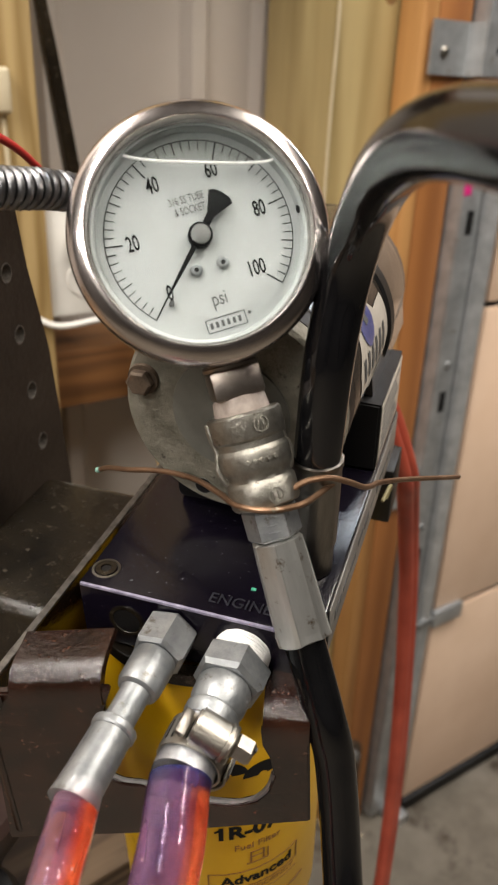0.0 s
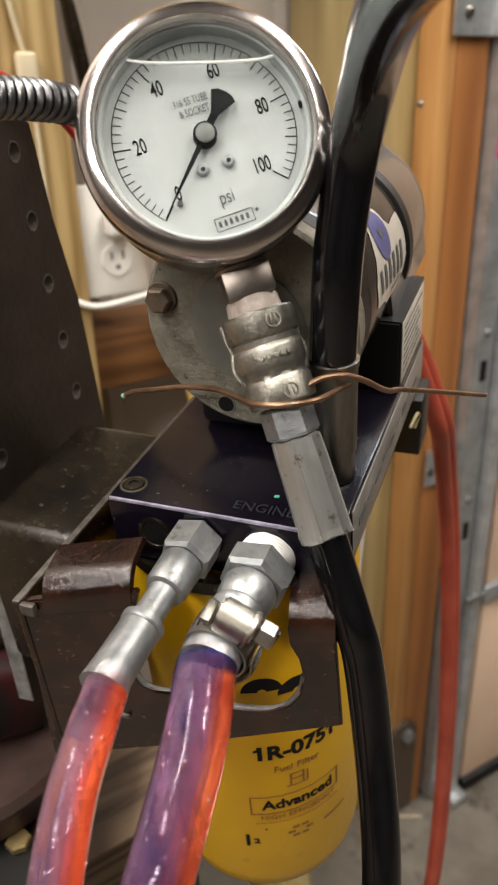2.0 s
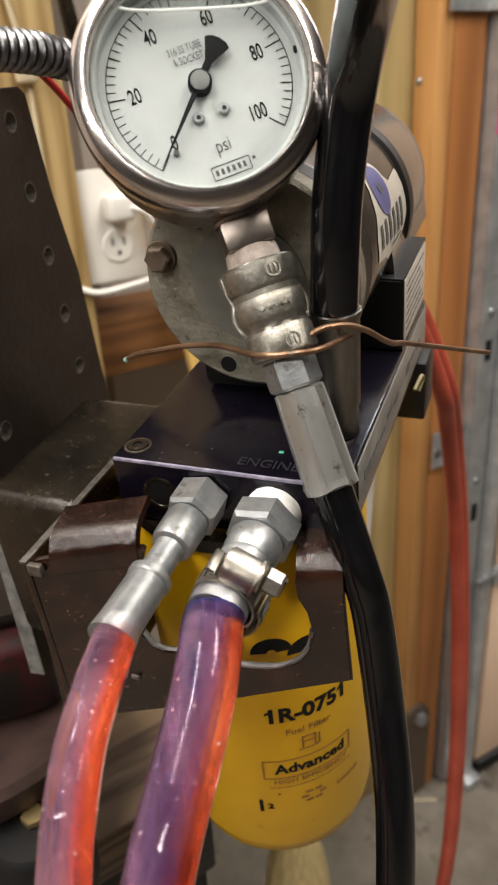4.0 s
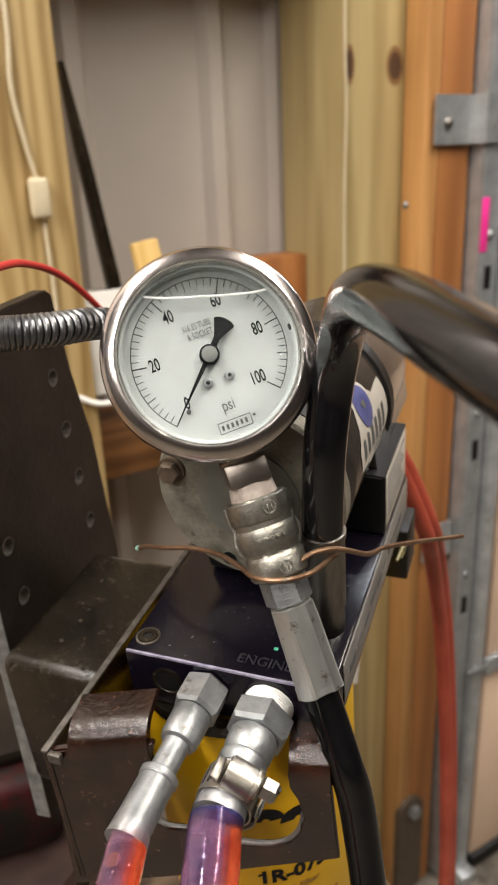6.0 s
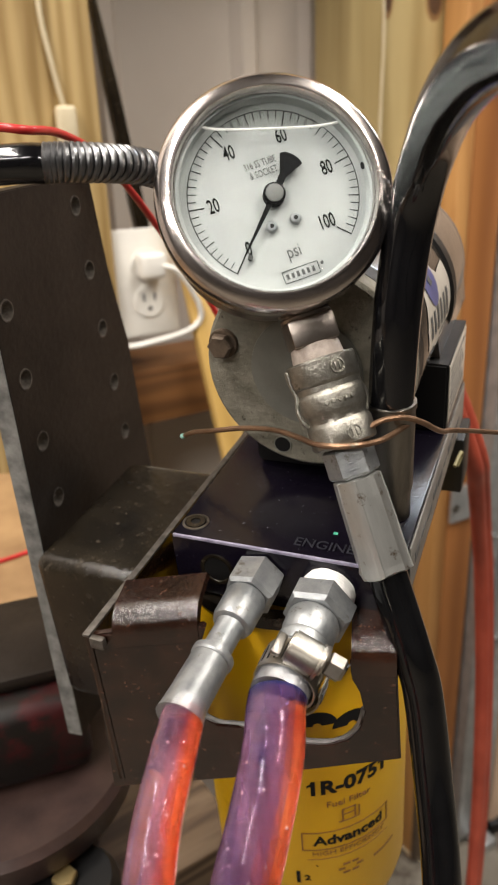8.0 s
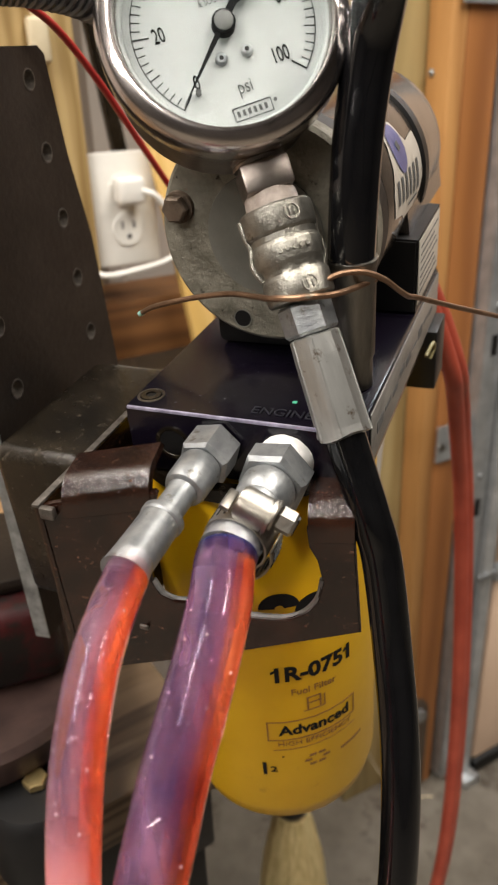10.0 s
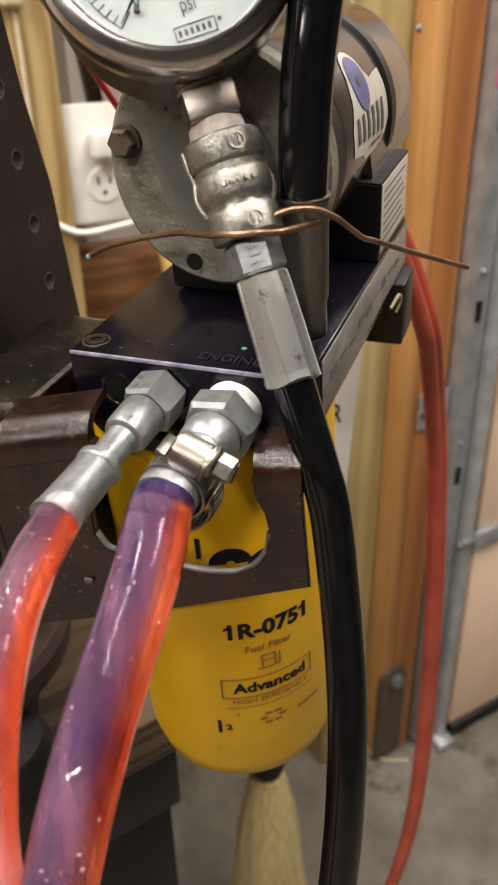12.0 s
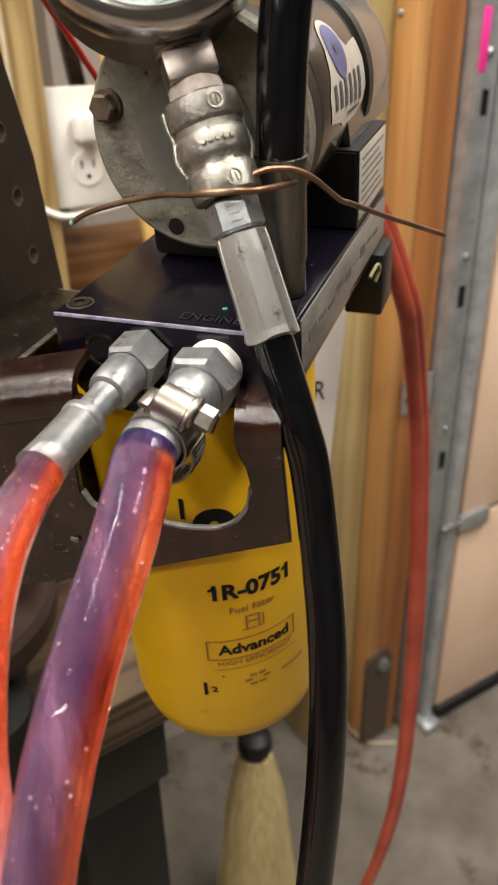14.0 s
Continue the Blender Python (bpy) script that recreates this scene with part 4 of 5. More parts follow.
def bracket():
    """Bent sheet: side wall, top lip and front plate with a double round cut-out. Front plate in (s, w)."""
    ob = thing("mounting_bracket", ASM, "rusty black sheet steel bracket with rounded cut-outs, clamped below the block", "bracket")
    d = Vector((0.97572, 0.21903, 0))
    m = Matrix.Translation((-0.015, -0.036, 0)) @ Matrix((d, Vector((0, 0, 1)), d.cross(Vector((0, 0, 1))))).transposed().to_4x4()
    arc = [(33.6, -40), (33.2, -49), (35.5, -54.5), (40, -57.2), (46, -57.4), (52, -58.5), (58, -61.5), (64, -63), (71, -63.6), (78, -63), (83.5, -60), (87.5, -54), (89.3, -46), (88, -38), (85.6, -32.5), (85.0, -25.5)]
    left = [(40.0, -13.5), (36.5, -24), (35.2, -31)]
    outline = [(0.2, -19.5), (-0.1, -24.0), (-4.5, -95.5), (47, -83.8), (101.5, -68.0), (99.5, -22.5)] + arc[::-1] + left[::-1] + [(39.2, -12.6), (20, -15.0), (5, -18.0)]
    front = part("front_plate", slab([(x / 1000, y / 1000) for x, y in outline], 0.0032, 0.0007, m), BRACKET, ob, "front plate with rust-brown pits and painted glints")
    rim = [(x / 1000, y / 1000, 0.0004) for x, y in arc[1:13]]
    bare = sweep([m @ Vector((x, y - 0.0002, -0.0016)) for x, y, z in rim], 0.0010, 8, 4, 0.3)
    part("bare_rim", bare, PLATE_EDGE, front, "scraped bare steel rim of the cut-out")

    def lip(s0, s1, w0, w1, depth, name, label):
        """A rounded bend from the front plate back to a flat top."""
        bm = bmesh.new()
        prof = [(0.0004, -0.0135), (0.0005, -0.0095)] + [(0.0005 - 0.0085 * (1 - math.cos(a)), -0.0095 + 0.0085 * math.sin(a)) for a in [k * math.pi / 16 for k in range(1, 9)]] + [(-depth, -0.001)]
        cols = []
        for k in range(9):
            s = s0 + (s1 - s0) * k / 8
            w = w0 + (w1 - w0) * k / 8
            cols.append([bm.verts.new(m @ Vector((s, w + q, p))) for p, q in prof])
        for a, b in zip(cols, cols[1:]):
            for i in range(len(prof) - 1):
                bm.faces.new((a[i], a[i + 1], b[i + 1], b[i]))
        got = bmesh.ops.extrude_face_region(bm, geom=bm.faces[:])
        bmesh.ops.translate(bm, vec=(0, 0.002, -0.0025), verts=[v for v in got["geom"] if isinstance(v, bmesh.types.BMVert)])
        return part(name, bm, BRACKET, ob, label)

    lip(0.0085, 0.0375, -0.0098, -0.0052, 0.019, "lip", "glossy dark brown bent lip")
    lip(0.0855, 0.0995, -0.0165, -0.0160, 0.020, "lip", "glossy dark brown bent lip")
    part("side_wall", box(-0.0165, -0.0140, -0.0365, 0.11, -0.09, -0.0185, 0.0006), BRACKET, ob)
    part("top_edge", box(-0.0166, -0.0139, -0.0370, 0.11, -0.0188, -0.0176, 0.0003), BARE, ob, "scraped grey top edge")
    part("hook", box(-0.0139, -0.0085, -0.0378, -0.0352, -0.0225, -0.0180, 0.0008), BARE, ob, "short bent hook at the front")
    part("shelf", box(-0.078, -0.0172, 0.012, 0.098, -0.115, -0.036, 0.006, 3), STEP, ob, "dark oily flat step")
    part("chip", box(0.010, 0.0135, -0.0312, -0.0300, -0.0705, -0.0685, 0.0005), BARE, ob, "pale paint chip")


bracket()


# ---- fittings and tubes on the block's front ----
def fitting_small():
    a, b = Vector((0.0333, -0.0003, -0.0095)), Vector((0.0312, -0.055, -0.0135))
    ob = thing("hose_fitting", ASM, "dull zinc swivel hose fitting crimped on the thinner clear tube", "fitting")
    m = between(a, b)
    part("nut", hexagon(0.0155, 0.0, 0.0125, 0.0012, m=m @ pose(0, 0, 0, 0, 0, 12)), ZINC, ob)
    part("collar", lathe([(0.0066, 0.0128), (0.0070, 0.0140), (0.0068, 0.0235), (0.0062, 0.0252), (0.0050, 0.0258)], 40, m), ZINC, ob)
    part("neck", lathe([(0.0049, 0.0260), (0.0046, 0.0270), (0.0046, 0.0372)], 36, m), ZINC, ob)
    part("stop_ring", lathe([(0.0058, 0.0374), (0.0067, 0.0380), (0.0067, 0.0398), (0.0062, 0.0404)], 40, m), ZINC, ob)
    part("crimp_sleeve", lathe([(0.0062, 0.0406), (0.0063, 0.054), (0.0065, 0.0595), (0.0067, 0.0615)], 40, m), ZINC, ob, "smooth crimped sleeve")


def fitting_large():
    a, b = Vector((0.0565, 0.001, -0.0125)), Vector((0.0548, -0.048, -0.0150))
    ob = thing("barb_fitting", ASM, "zinc hex barb fitting with white thread tape", "fitting")
    m = between(a, b)
    part("thread_tape", lathe([(0.0085, 0.0)] + [(0.0092 - 0.0004 * (k % 2), 0.0006 + 0.00055 * k) for k in range(10)] + [(0.0086, 0.0066)], 56, m, 0.00018), TAPE, ob, "white thread tape")
    part("nut", hexagon(0.0200, 0.0055, 0.0150, 0.0014, m=m @ pose(0, 0, 0, 0, 0, 8)), ZINC, ob)
    part("body", lathe([(0.0080, 0.0152), (0.0086, 0.0165), (0.0084, 0.022), (0.0070, 0.0245)], 44, m), ZINC, ob)
    part("barb", lathe([(0.0076, 0.0247), (0.0082, 0.0255), (0.0082, 0.0275), (0.0072, 0.029), (0.0068, 0.046)], 44, m), ZINC, ob)
    zl = (b - a).normalized()
    yl = Vector((0.42, 0, 0.907))
    yl = (yl - zl * yl.dot(zl)).normalized()
    clamp = thing("hose_clamp", ASM @ Matrix.Translation(a) @ Matrix((yl.cross(zl), yl, zl)).transposed().to_4x4(), "bright worm-drive hose clamp on the thick clear tube", "hose clamp")
    part("band", ring([(0.0088, 0.0325), (0.0094, 0.0325), (0.0094, 0.0425), (0.0088, 0.0425)], 56), WORM, clamp)
    hood = [(-0.0052 + 0.0004, 0.0090), (-0.0052, 0.0105)] + [(-0.0050 * math.cos(q), 0.0118 + 0.0042 * math.sin(q)) for q in [k * math.pi / 12 for k in range(13)]] + [(0.0052, 0.0105), (0.0048, 0.0090)]
    spin = Matrix(((0, 0, 1, 0.0050), (0, 1, 0, 0), (-1, 0, 0, 0.0375), (0, 0, 0, 1)))
    hs = part("housing", slab(hood, 0.0096, 0.0007, spin), WORM, clamp, "rounded bright screw housing")
    part("lip", slab([(x * 1.08, 0.0090 + (y - 0.0090) * 1.05) for x, y in hood], 0.0011, 0.0003, spin @ pose(0, 0, 0.0007)), WORM, hs)
    part("lug", box(-0.0085, -0.0055, 0.0084, 0.0104, 0.0335, 0.0415, 0.0006), DULL, clamp)
    scr = part("screw_head", hexagon(0.0064, 0.0, 0.0058, 0.0009, m=pose(0.0066, 0.0128, 0.0375, 0, 90, 0)), WORM, clamp, "hex screw head with a worn slot")
    part("slot", box(0.0122, 0.0127, 0.0094, 0.0162, 0.0369, 0.0381), DARK, scr)
    part("collar", lathe([(0.0044, 0.0), (0.0046, 0.0004), (0.0044, 0.0010)], 24, pose(0.0056, 0.0128, 0.0375, 0, 90, 0)), WORM, scr)
    for k in range(9):
        a2 = radians(118 + 15 * k)
        part("band_slot", moved(box(0.0090, 0.00955, -0.0003, 0.0003, 0.0345, 0.0405), Matrix.Rotation(a2, 4, "Z")), DARK, clamp)
    bm = bmesh.new()
    rows = []
    for k in range(15):
        q = k / 14
        ang = radians(20 - 95 * q)
        r = 0.0102 + 0.0090 * q * q
        c = Vector((r * math.cos(ang), r * math.sin(ang), 0.0375 - 0.004 * q))
        rows.append([bm.verts.new(c + Vector((0, 0, dz))) for dz in (-0.0045, 0.0045)])
    for p, q in zip(rows, rows[1:]):
        bm.faces.new((p[0], p[1], q[1], q[0]))
    got = bmesh.ops.extrude_face_region(bm, geom=bm.faces[:])
    for v in got["geom"]:
        if isinstance(v, bmesh.types.BMVert):
            v.co.x *= 1.05
            v.co.y *= 1.05
    tail = part("band_tail", bm, WORM, clamp, "loose slotted band tail")
    for k in range(1, 10):
        q = k / 10
        ang, r = radians(20 - 95 * q), 0.0102 + 0.0090 * q * q
        part("band_slot", moved(box(r - 0.0003, r * 1.05 + 0.0003, -0.00035, 0.00035, 0.0347 - 0.004 * q, 0.0403 - 0.004 * q), Matrix.Rotation(ang, 4, "Z")), DARK, tail)


fitting_small()
fitting_large()


def clear_tube(name, points, outer, liquids, first, label):
    """liquids: (name, radius, shift, material, label) of each part of the filling; first: the point at which it begins."""
    ob = thing(name, Matrix.Translation((0, 0, Z0)), label, "tube")
    part("wall", sweep(points, outer, 32, 12), VINYL, ob, "clear vinyl wall").visible_shadow = False
    for word, radius, shift, material, note in liquids:
        part(word, sweep([Vector(p) + Vector(shift) for p in points[first:]], radius, 28, 12), material, ob, note)
    if first:
        a, b = Vector(points[first]), Vector(points[first + 1])
        part("meniscus", sweep([a, a.lerp(b, 0.14), a.lerp(b, 0.28), a.lerp(b, 0.36)], lambda q: 0.0074 * math.sqrt(max(0.05, 1 - q * q)), 28, 6), FUEL_DEEP, ob, "dark violet end of the liquid")
    inner = liquids[0][1]
    path = smooth_path(points, 12)
    for k in range(16):
        p = path[random.randrange(16, len(path) - 26)]
        a = random.uniform(math.pi * 0.1, math.pi * 0.9)
        r = random.uniform(0.0002, 0.00045)
        off = Vector((math.cos(a) * 0.9, -math.sin(a) * 0.72, math.sin(a) * 0.6)) * (inner + 0.3 * (outer - inner))
        part("bubble", lathe([(r * 0.5, -r * 0.85), (r, 0), (r * 0.5, r * 0.85)], 10, Matrix.Translation(p + off)), AIR, ob)


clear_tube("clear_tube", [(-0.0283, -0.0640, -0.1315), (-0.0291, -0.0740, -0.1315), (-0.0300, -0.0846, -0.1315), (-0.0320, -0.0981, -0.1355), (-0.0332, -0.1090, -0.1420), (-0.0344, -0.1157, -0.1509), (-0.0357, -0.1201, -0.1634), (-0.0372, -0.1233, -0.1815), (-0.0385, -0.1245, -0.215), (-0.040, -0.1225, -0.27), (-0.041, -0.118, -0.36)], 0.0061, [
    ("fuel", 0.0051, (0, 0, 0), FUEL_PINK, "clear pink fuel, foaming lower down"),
    # these two cores, shifted right, paint the light coming through the tube
    ("light_streak", 0.0019, (0.0025, 0.0006, 0.0), FUEL_STREAK, "light through the dyed fuel, put in as an orange-red core"),
    ("glow", 0.0028, (0.0017, 0.0004, 0.0), FUEL_GLOW, "soft fringe of the painted orange light"),
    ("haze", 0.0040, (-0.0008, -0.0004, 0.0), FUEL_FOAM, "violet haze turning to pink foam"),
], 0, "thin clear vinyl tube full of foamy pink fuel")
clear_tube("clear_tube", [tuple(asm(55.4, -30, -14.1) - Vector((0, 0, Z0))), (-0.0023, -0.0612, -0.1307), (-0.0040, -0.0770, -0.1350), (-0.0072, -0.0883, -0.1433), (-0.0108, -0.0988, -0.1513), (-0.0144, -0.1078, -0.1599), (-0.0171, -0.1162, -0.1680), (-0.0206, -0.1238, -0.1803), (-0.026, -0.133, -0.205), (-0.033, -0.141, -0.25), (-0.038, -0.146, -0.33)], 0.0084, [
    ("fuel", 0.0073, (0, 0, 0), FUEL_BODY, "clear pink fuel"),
    # orange cores offset to the right again imitate transmitted light
    ("light_streak", 0.0030, (0.0036, 0.0006, 0.0), FUEL_STREAK, "light through the dyed fuel, put in as an orange-red core"),
    ("glow", 0.0045, (0.0024, 0.0, 0.0), FUEL_GLOW, "soft fringe of the painted orange light"),
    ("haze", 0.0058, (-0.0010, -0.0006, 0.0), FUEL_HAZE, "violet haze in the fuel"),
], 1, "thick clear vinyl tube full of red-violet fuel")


# ---- gauge on its hose ----
DOWN = Vector((0.280, -0.318, -0.906)).normalized()
FACE = Vector((0.1327, -0.955, 0.266))
FACE = (FACE - DOWN * FACE.dot(DOWN)).normalized()
STEM = Matrix.Translation(Vector((0.0008, 0, Z0 - 0.0003)) - FACE * 0.002) @ Matrix(((-DOWN).cross(FACE), -DOWN, FACE)).transposed().to_4x4()
GAUGE = STEM @ pose(0, 0, -0.0006, -1.67, -0.55, 2.15)   # the head sits turned a little on its stem


def gauge():
    ob = thing("pressure_gauge", GAUGE, "liquid-filled steel pressure gauge, white dial to 100 psi, needle at zero", "pressure gauge")
    part("case", lathe([(0.020, -0.0270), (0.0310, -0.0262), (0.0326, -0.024), (0.0328, -0.0012)], 72), STEEL, ob)
    part("bezel", ring([(0.0325, -0.0065), (0.0341, -0.0062), (0.0350, -0.0040), (0.0351, 0.0020), (0.0348, 0.0040), (0.0341, 0.0054), (0.0330, 0.0062), (0.0315, 0.0069), (0.0303, 0.0073), (0.0298, 0.0072), (0.0295, 0.0068), (0.0294, 0.0060), (0.0291, 0.0056), (0.0288, 0.0044), (0.0288, -0.0005), (0.0322, -0.0010)], 128), CHROME, ob, "polished steel bezel ring")
    part("inner_ring", ring([(0.0287, 0.0001), (0.0287, 0.0036), (0.0280, 0.0030), (0.0276, 0.0001)], 96), DIAL, ob, "pale inner wall")
    dial = part("dial", lathe([(0.0288, -0.0008), (0.0288, 0.0)], 96), DIAL, ob, "white dial with black scale")

    def polar(v, r):
        a = radians(135 - 2.7 * v) + math.pi / 2
        return r * math.cos(a), r * math.sin(a)

    def tick(v, r0, r1, w, name="tick"):
        a = radians(135 - 2.7 * v) + math.pi / 2
        part(name, moved(box(r0, r1, -w / 2, w / 2, 0.00005, 0.0002), Matrix.Rotation(a, 4, "Z")), INK, dial, smooth=False)

    for k in range(51):
        v = 2 * k
        if v % 20 == 0:
            tick(v, 0.0207, 0.0255, 0.00036)
        elif v % 10 == 0:
            tick(v, 0.0222, 0.0255, 0.00030)
        else:
            tick(v, 0.0229, 0.0255, 0.00024)
    bm = bmesh.new()
    rows = []
    for k in range(136):
        x, y = polar(100 * k / 135, 1)
        rows.append([bm.verts.new((x * r, y * r, 0.0002)) for r in (0.0253, 0.02555)])
    for p, q in zip(rows, rows[1:]):
        bm.faces.new((p[0], p[1], q[1], q[0]))
    part("scale_arc", bm, INK, dial)
    for v, dr in ((0, 0.0006), (20, 0.0), (40, 0.0), (60, 0.0), (80, 0.0), (100, 0.0007)):
        x, y = polar(v, 0.0180 - dr)
        part("numeral", moved(text_mesh(str(v), 0.0060, 0.58, 0.00004, bold=0.012), pose(x, y, 0.0002)), INK, dial)
    part("unit", moved(text_mesh("psi", 0.0056, 0.72, 0.00004), pose(0, -0.0172, 0.0003)), GREY_INK, dial)
    part("note", moved(text_mesh("316 SS TUBE", 0.0030, 0.62, 0.00003), pose(-0.0006, 0.0104, 0.0003)), GREY_INK, dial)
    part("note", moved(text_mesh("& SOCKET", 0.0030, 0.62, 0.00003), pose(-0.0004, 0.0074, 0.0003)), GREY_INK, dial)
    w, h, y = 0.0056, 0.0017, -0.0238
    for x0, x1, y0, y1 in ((-w, w, h, h + 0.00018), (-w, w, -h - 0.00018, -h), (-w, -w + 0.00018, -h, h), (w - 0.00018, w, -h, h)):
        part("frame_line", box(x0, x1, y + y0, y + y1, 0.00005, 0.0002), INK, dial, smooth=False)
    for k in range(6):
        part("name_bar", box(-0.0046 + 0.0016 * k, -0.0038 + 0.0016 * k, y - 0.0008, y + 0.0008, 0.00005, 0.0002), GREY_INK, dial, smooth=False)
    part("mark", lathe([(0.0005, 0.00005), (0.0005, 0.0002)], 14, pose(0.0068, y + 0.0008, 0)), GREY_INK, dial)
    for x, yy in ((-0.0037, -0.0084), (0.0038, -0.0083)):
        sc = part("dial_screw", lathe([(0.0017, 0.0001), (0.0017, 0.0010), (0.0012, 0.0014)], 24, pose(x, yy, 0)), ZINC, dial, "small steel screw")
        part("slot", lathe([(0.0007, 0.00142), (0.0007, 0.00152)], 6, pose(x, yy, 0)), DARK, sc)
    part("stop_pin", lathe([(0.0008, 0.0), (0.0008, 0.0016)], 14, pose(-0.0128, -0.0150, 0)), GREY_INK, dial)
    a = radians(225)
    shape = [(0.0255, -0.00006), (0.0255, 0.00006), (0.004, 0.00075), (0.0, 0.0010), (-0.006, 0.0011), (-0.0115, 0.0036), (-0.0125, 0.0022), (-0.0128, 0.0), (-0.0125, -0.0022), (-0.0115, -0.0036), (-0.006, -0.0011), (0.0, -0.0010), (0.004, -0.00075)]
    needle = part("needle", slab(shape, 0.0004, m=Matrix.Rotation(a, 4, "Z") @ pose(0, 0, 0.0026)), INK, ob, "black needle with a fan tail", smooth=False)
    part("hub_ring", lathe([(0.0033, 0.0), (0.0033, 0.0029), (0.0031, 0.0031)], 36), INK, needle)
    part("hub", lathe([(0.0026, 0.0031), (0.0026, 0.0036), (0.0024, 0.0037)], 36), mat("hub_grey", (0.10, 0.10, 0.097), (0.16, 0.16, 0.155), 200, (0.55, 0.7), 0.0), needle, "grey hub cap")
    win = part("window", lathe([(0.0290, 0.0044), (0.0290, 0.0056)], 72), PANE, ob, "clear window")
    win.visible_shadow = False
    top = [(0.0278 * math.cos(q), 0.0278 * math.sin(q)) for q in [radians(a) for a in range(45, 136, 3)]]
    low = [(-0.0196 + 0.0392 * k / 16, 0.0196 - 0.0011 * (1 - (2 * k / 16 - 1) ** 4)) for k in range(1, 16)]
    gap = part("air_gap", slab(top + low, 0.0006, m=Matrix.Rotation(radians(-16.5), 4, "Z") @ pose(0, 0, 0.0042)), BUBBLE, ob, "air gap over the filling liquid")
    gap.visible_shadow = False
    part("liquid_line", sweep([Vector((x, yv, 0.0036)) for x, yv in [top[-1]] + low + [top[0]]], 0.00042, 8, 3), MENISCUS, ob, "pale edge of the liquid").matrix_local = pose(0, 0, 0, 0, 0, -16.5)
    part("fill_plug", lathe([(0.0011, 0), (0.0011, 0.0008)], 18, pose(0.0283, -0.0005, 0.0016, 0, -80, 0)), INK, ob, "black fill plug")
    part("stem_collar", lathe([(0.0082, 0.0322), (0.0082, 0.0338), (0.0075, 0.0345), (0.0082, 0.0352), (0.0080, 0.0362)], 36, pose(0, 0, -0.010, 90, 0, 0)), STEEL, ob, m=GAUGE.inverted() @ STEM)
    part("stem", box(-0.0073, 0.0073, -0.0446, -0.0360, -0.0172, -0.0028, 0.0010), STEEL, ob, "square wrench flats of the stem", m=GAUGE.inverted() @ STEM)


gauge()
AXIS = STEM @ pose(0, 0, -0.010, 90, 0, 0) @ Matrix.Diagonal((1, 1, 0.978, 1))          # local z down the stem


def coupling():
    ob = thing("pipe_coupling", AXIS, "knobbly galvanised pipe coupling under the gauge", "pipe coupling")
    part("tape", lathe([(0.0070, 0.0452), (0.0077, 0.0460), (0.0082, 0.0500), (0.0080, 0.0515)], 40, None, 0.0003), OLD_TAPE, ob, "stained thread tape")
    prof = [(0.0072, 0.0500), (0.0105, 0.0502), (0.0110, 0.0508), (0.0110, 0.0572), (0.0107, 0.0578), (0.0100, 0.0584), (0.0099, 0.0602), (0.0105, 0.0610), (0.0107, 0.0618), (0.0106, 0.0662), (0.0102, 0.0672), (0.0095, 0.0686), (0.0094, 0.0700), (0.0099, 0.0708), (0.0103, 0.0716), (0.0103, 0.0777), (0.0098, 0.0784), (0.0070, 0.0787)]
    body = part("body", lathe(prof, 64, None, 0.00016), CAST, ob, "rough cast body with two bands")
    for ang, z, dr in ((0, 0.0541, 0.0110), (4, 0.0750, 0.0101)):
        mm = pose(0, 0, z, 0, 0, 76 + ang) @ pose(dr - 0.0001, 0, 0, 0, 90, 0)
        part("embossed_ring", moved(ring([(0.0024, 0), (0.0024, 0.0005), (0.0019, 0.0005), (0.0019, 0)], 28), mm), CAST, body)
        for q in (-0.0007, 0.0007):
            part("embossed_bar", moved(box(-0.0013, 0.0013, q - 0.0003, q + 0.0003, 0, 0.0005, 0.0001), mm), CAST, body)
    for k in range(5):
        mm = pose(0, 0, 0.064, 0, 0, 66 + 11 * k) @ pose(0.0107, 0, 0, 0, 90, 0)
        part("embossed_knob", moved(lathe([(0.0008, 0), (0.0006, 0.0006)], 10), mm), CAST, body)
    for a in (178, 355):
        mm = pose(0, 0, 0, 0, 0, a)
        part("rib", moved(sweep([(0.0108, 0, 0.0512), (0.0108, 0, 0.056), (0.0103, 0, 0.060), (0.0112, 0, 0.064), (0.0108, 0, 0.067), (0.0096, 0, 0.070)], 0.0009, 8, 4, 0.4), mm), CAST, body, "cast side rib")


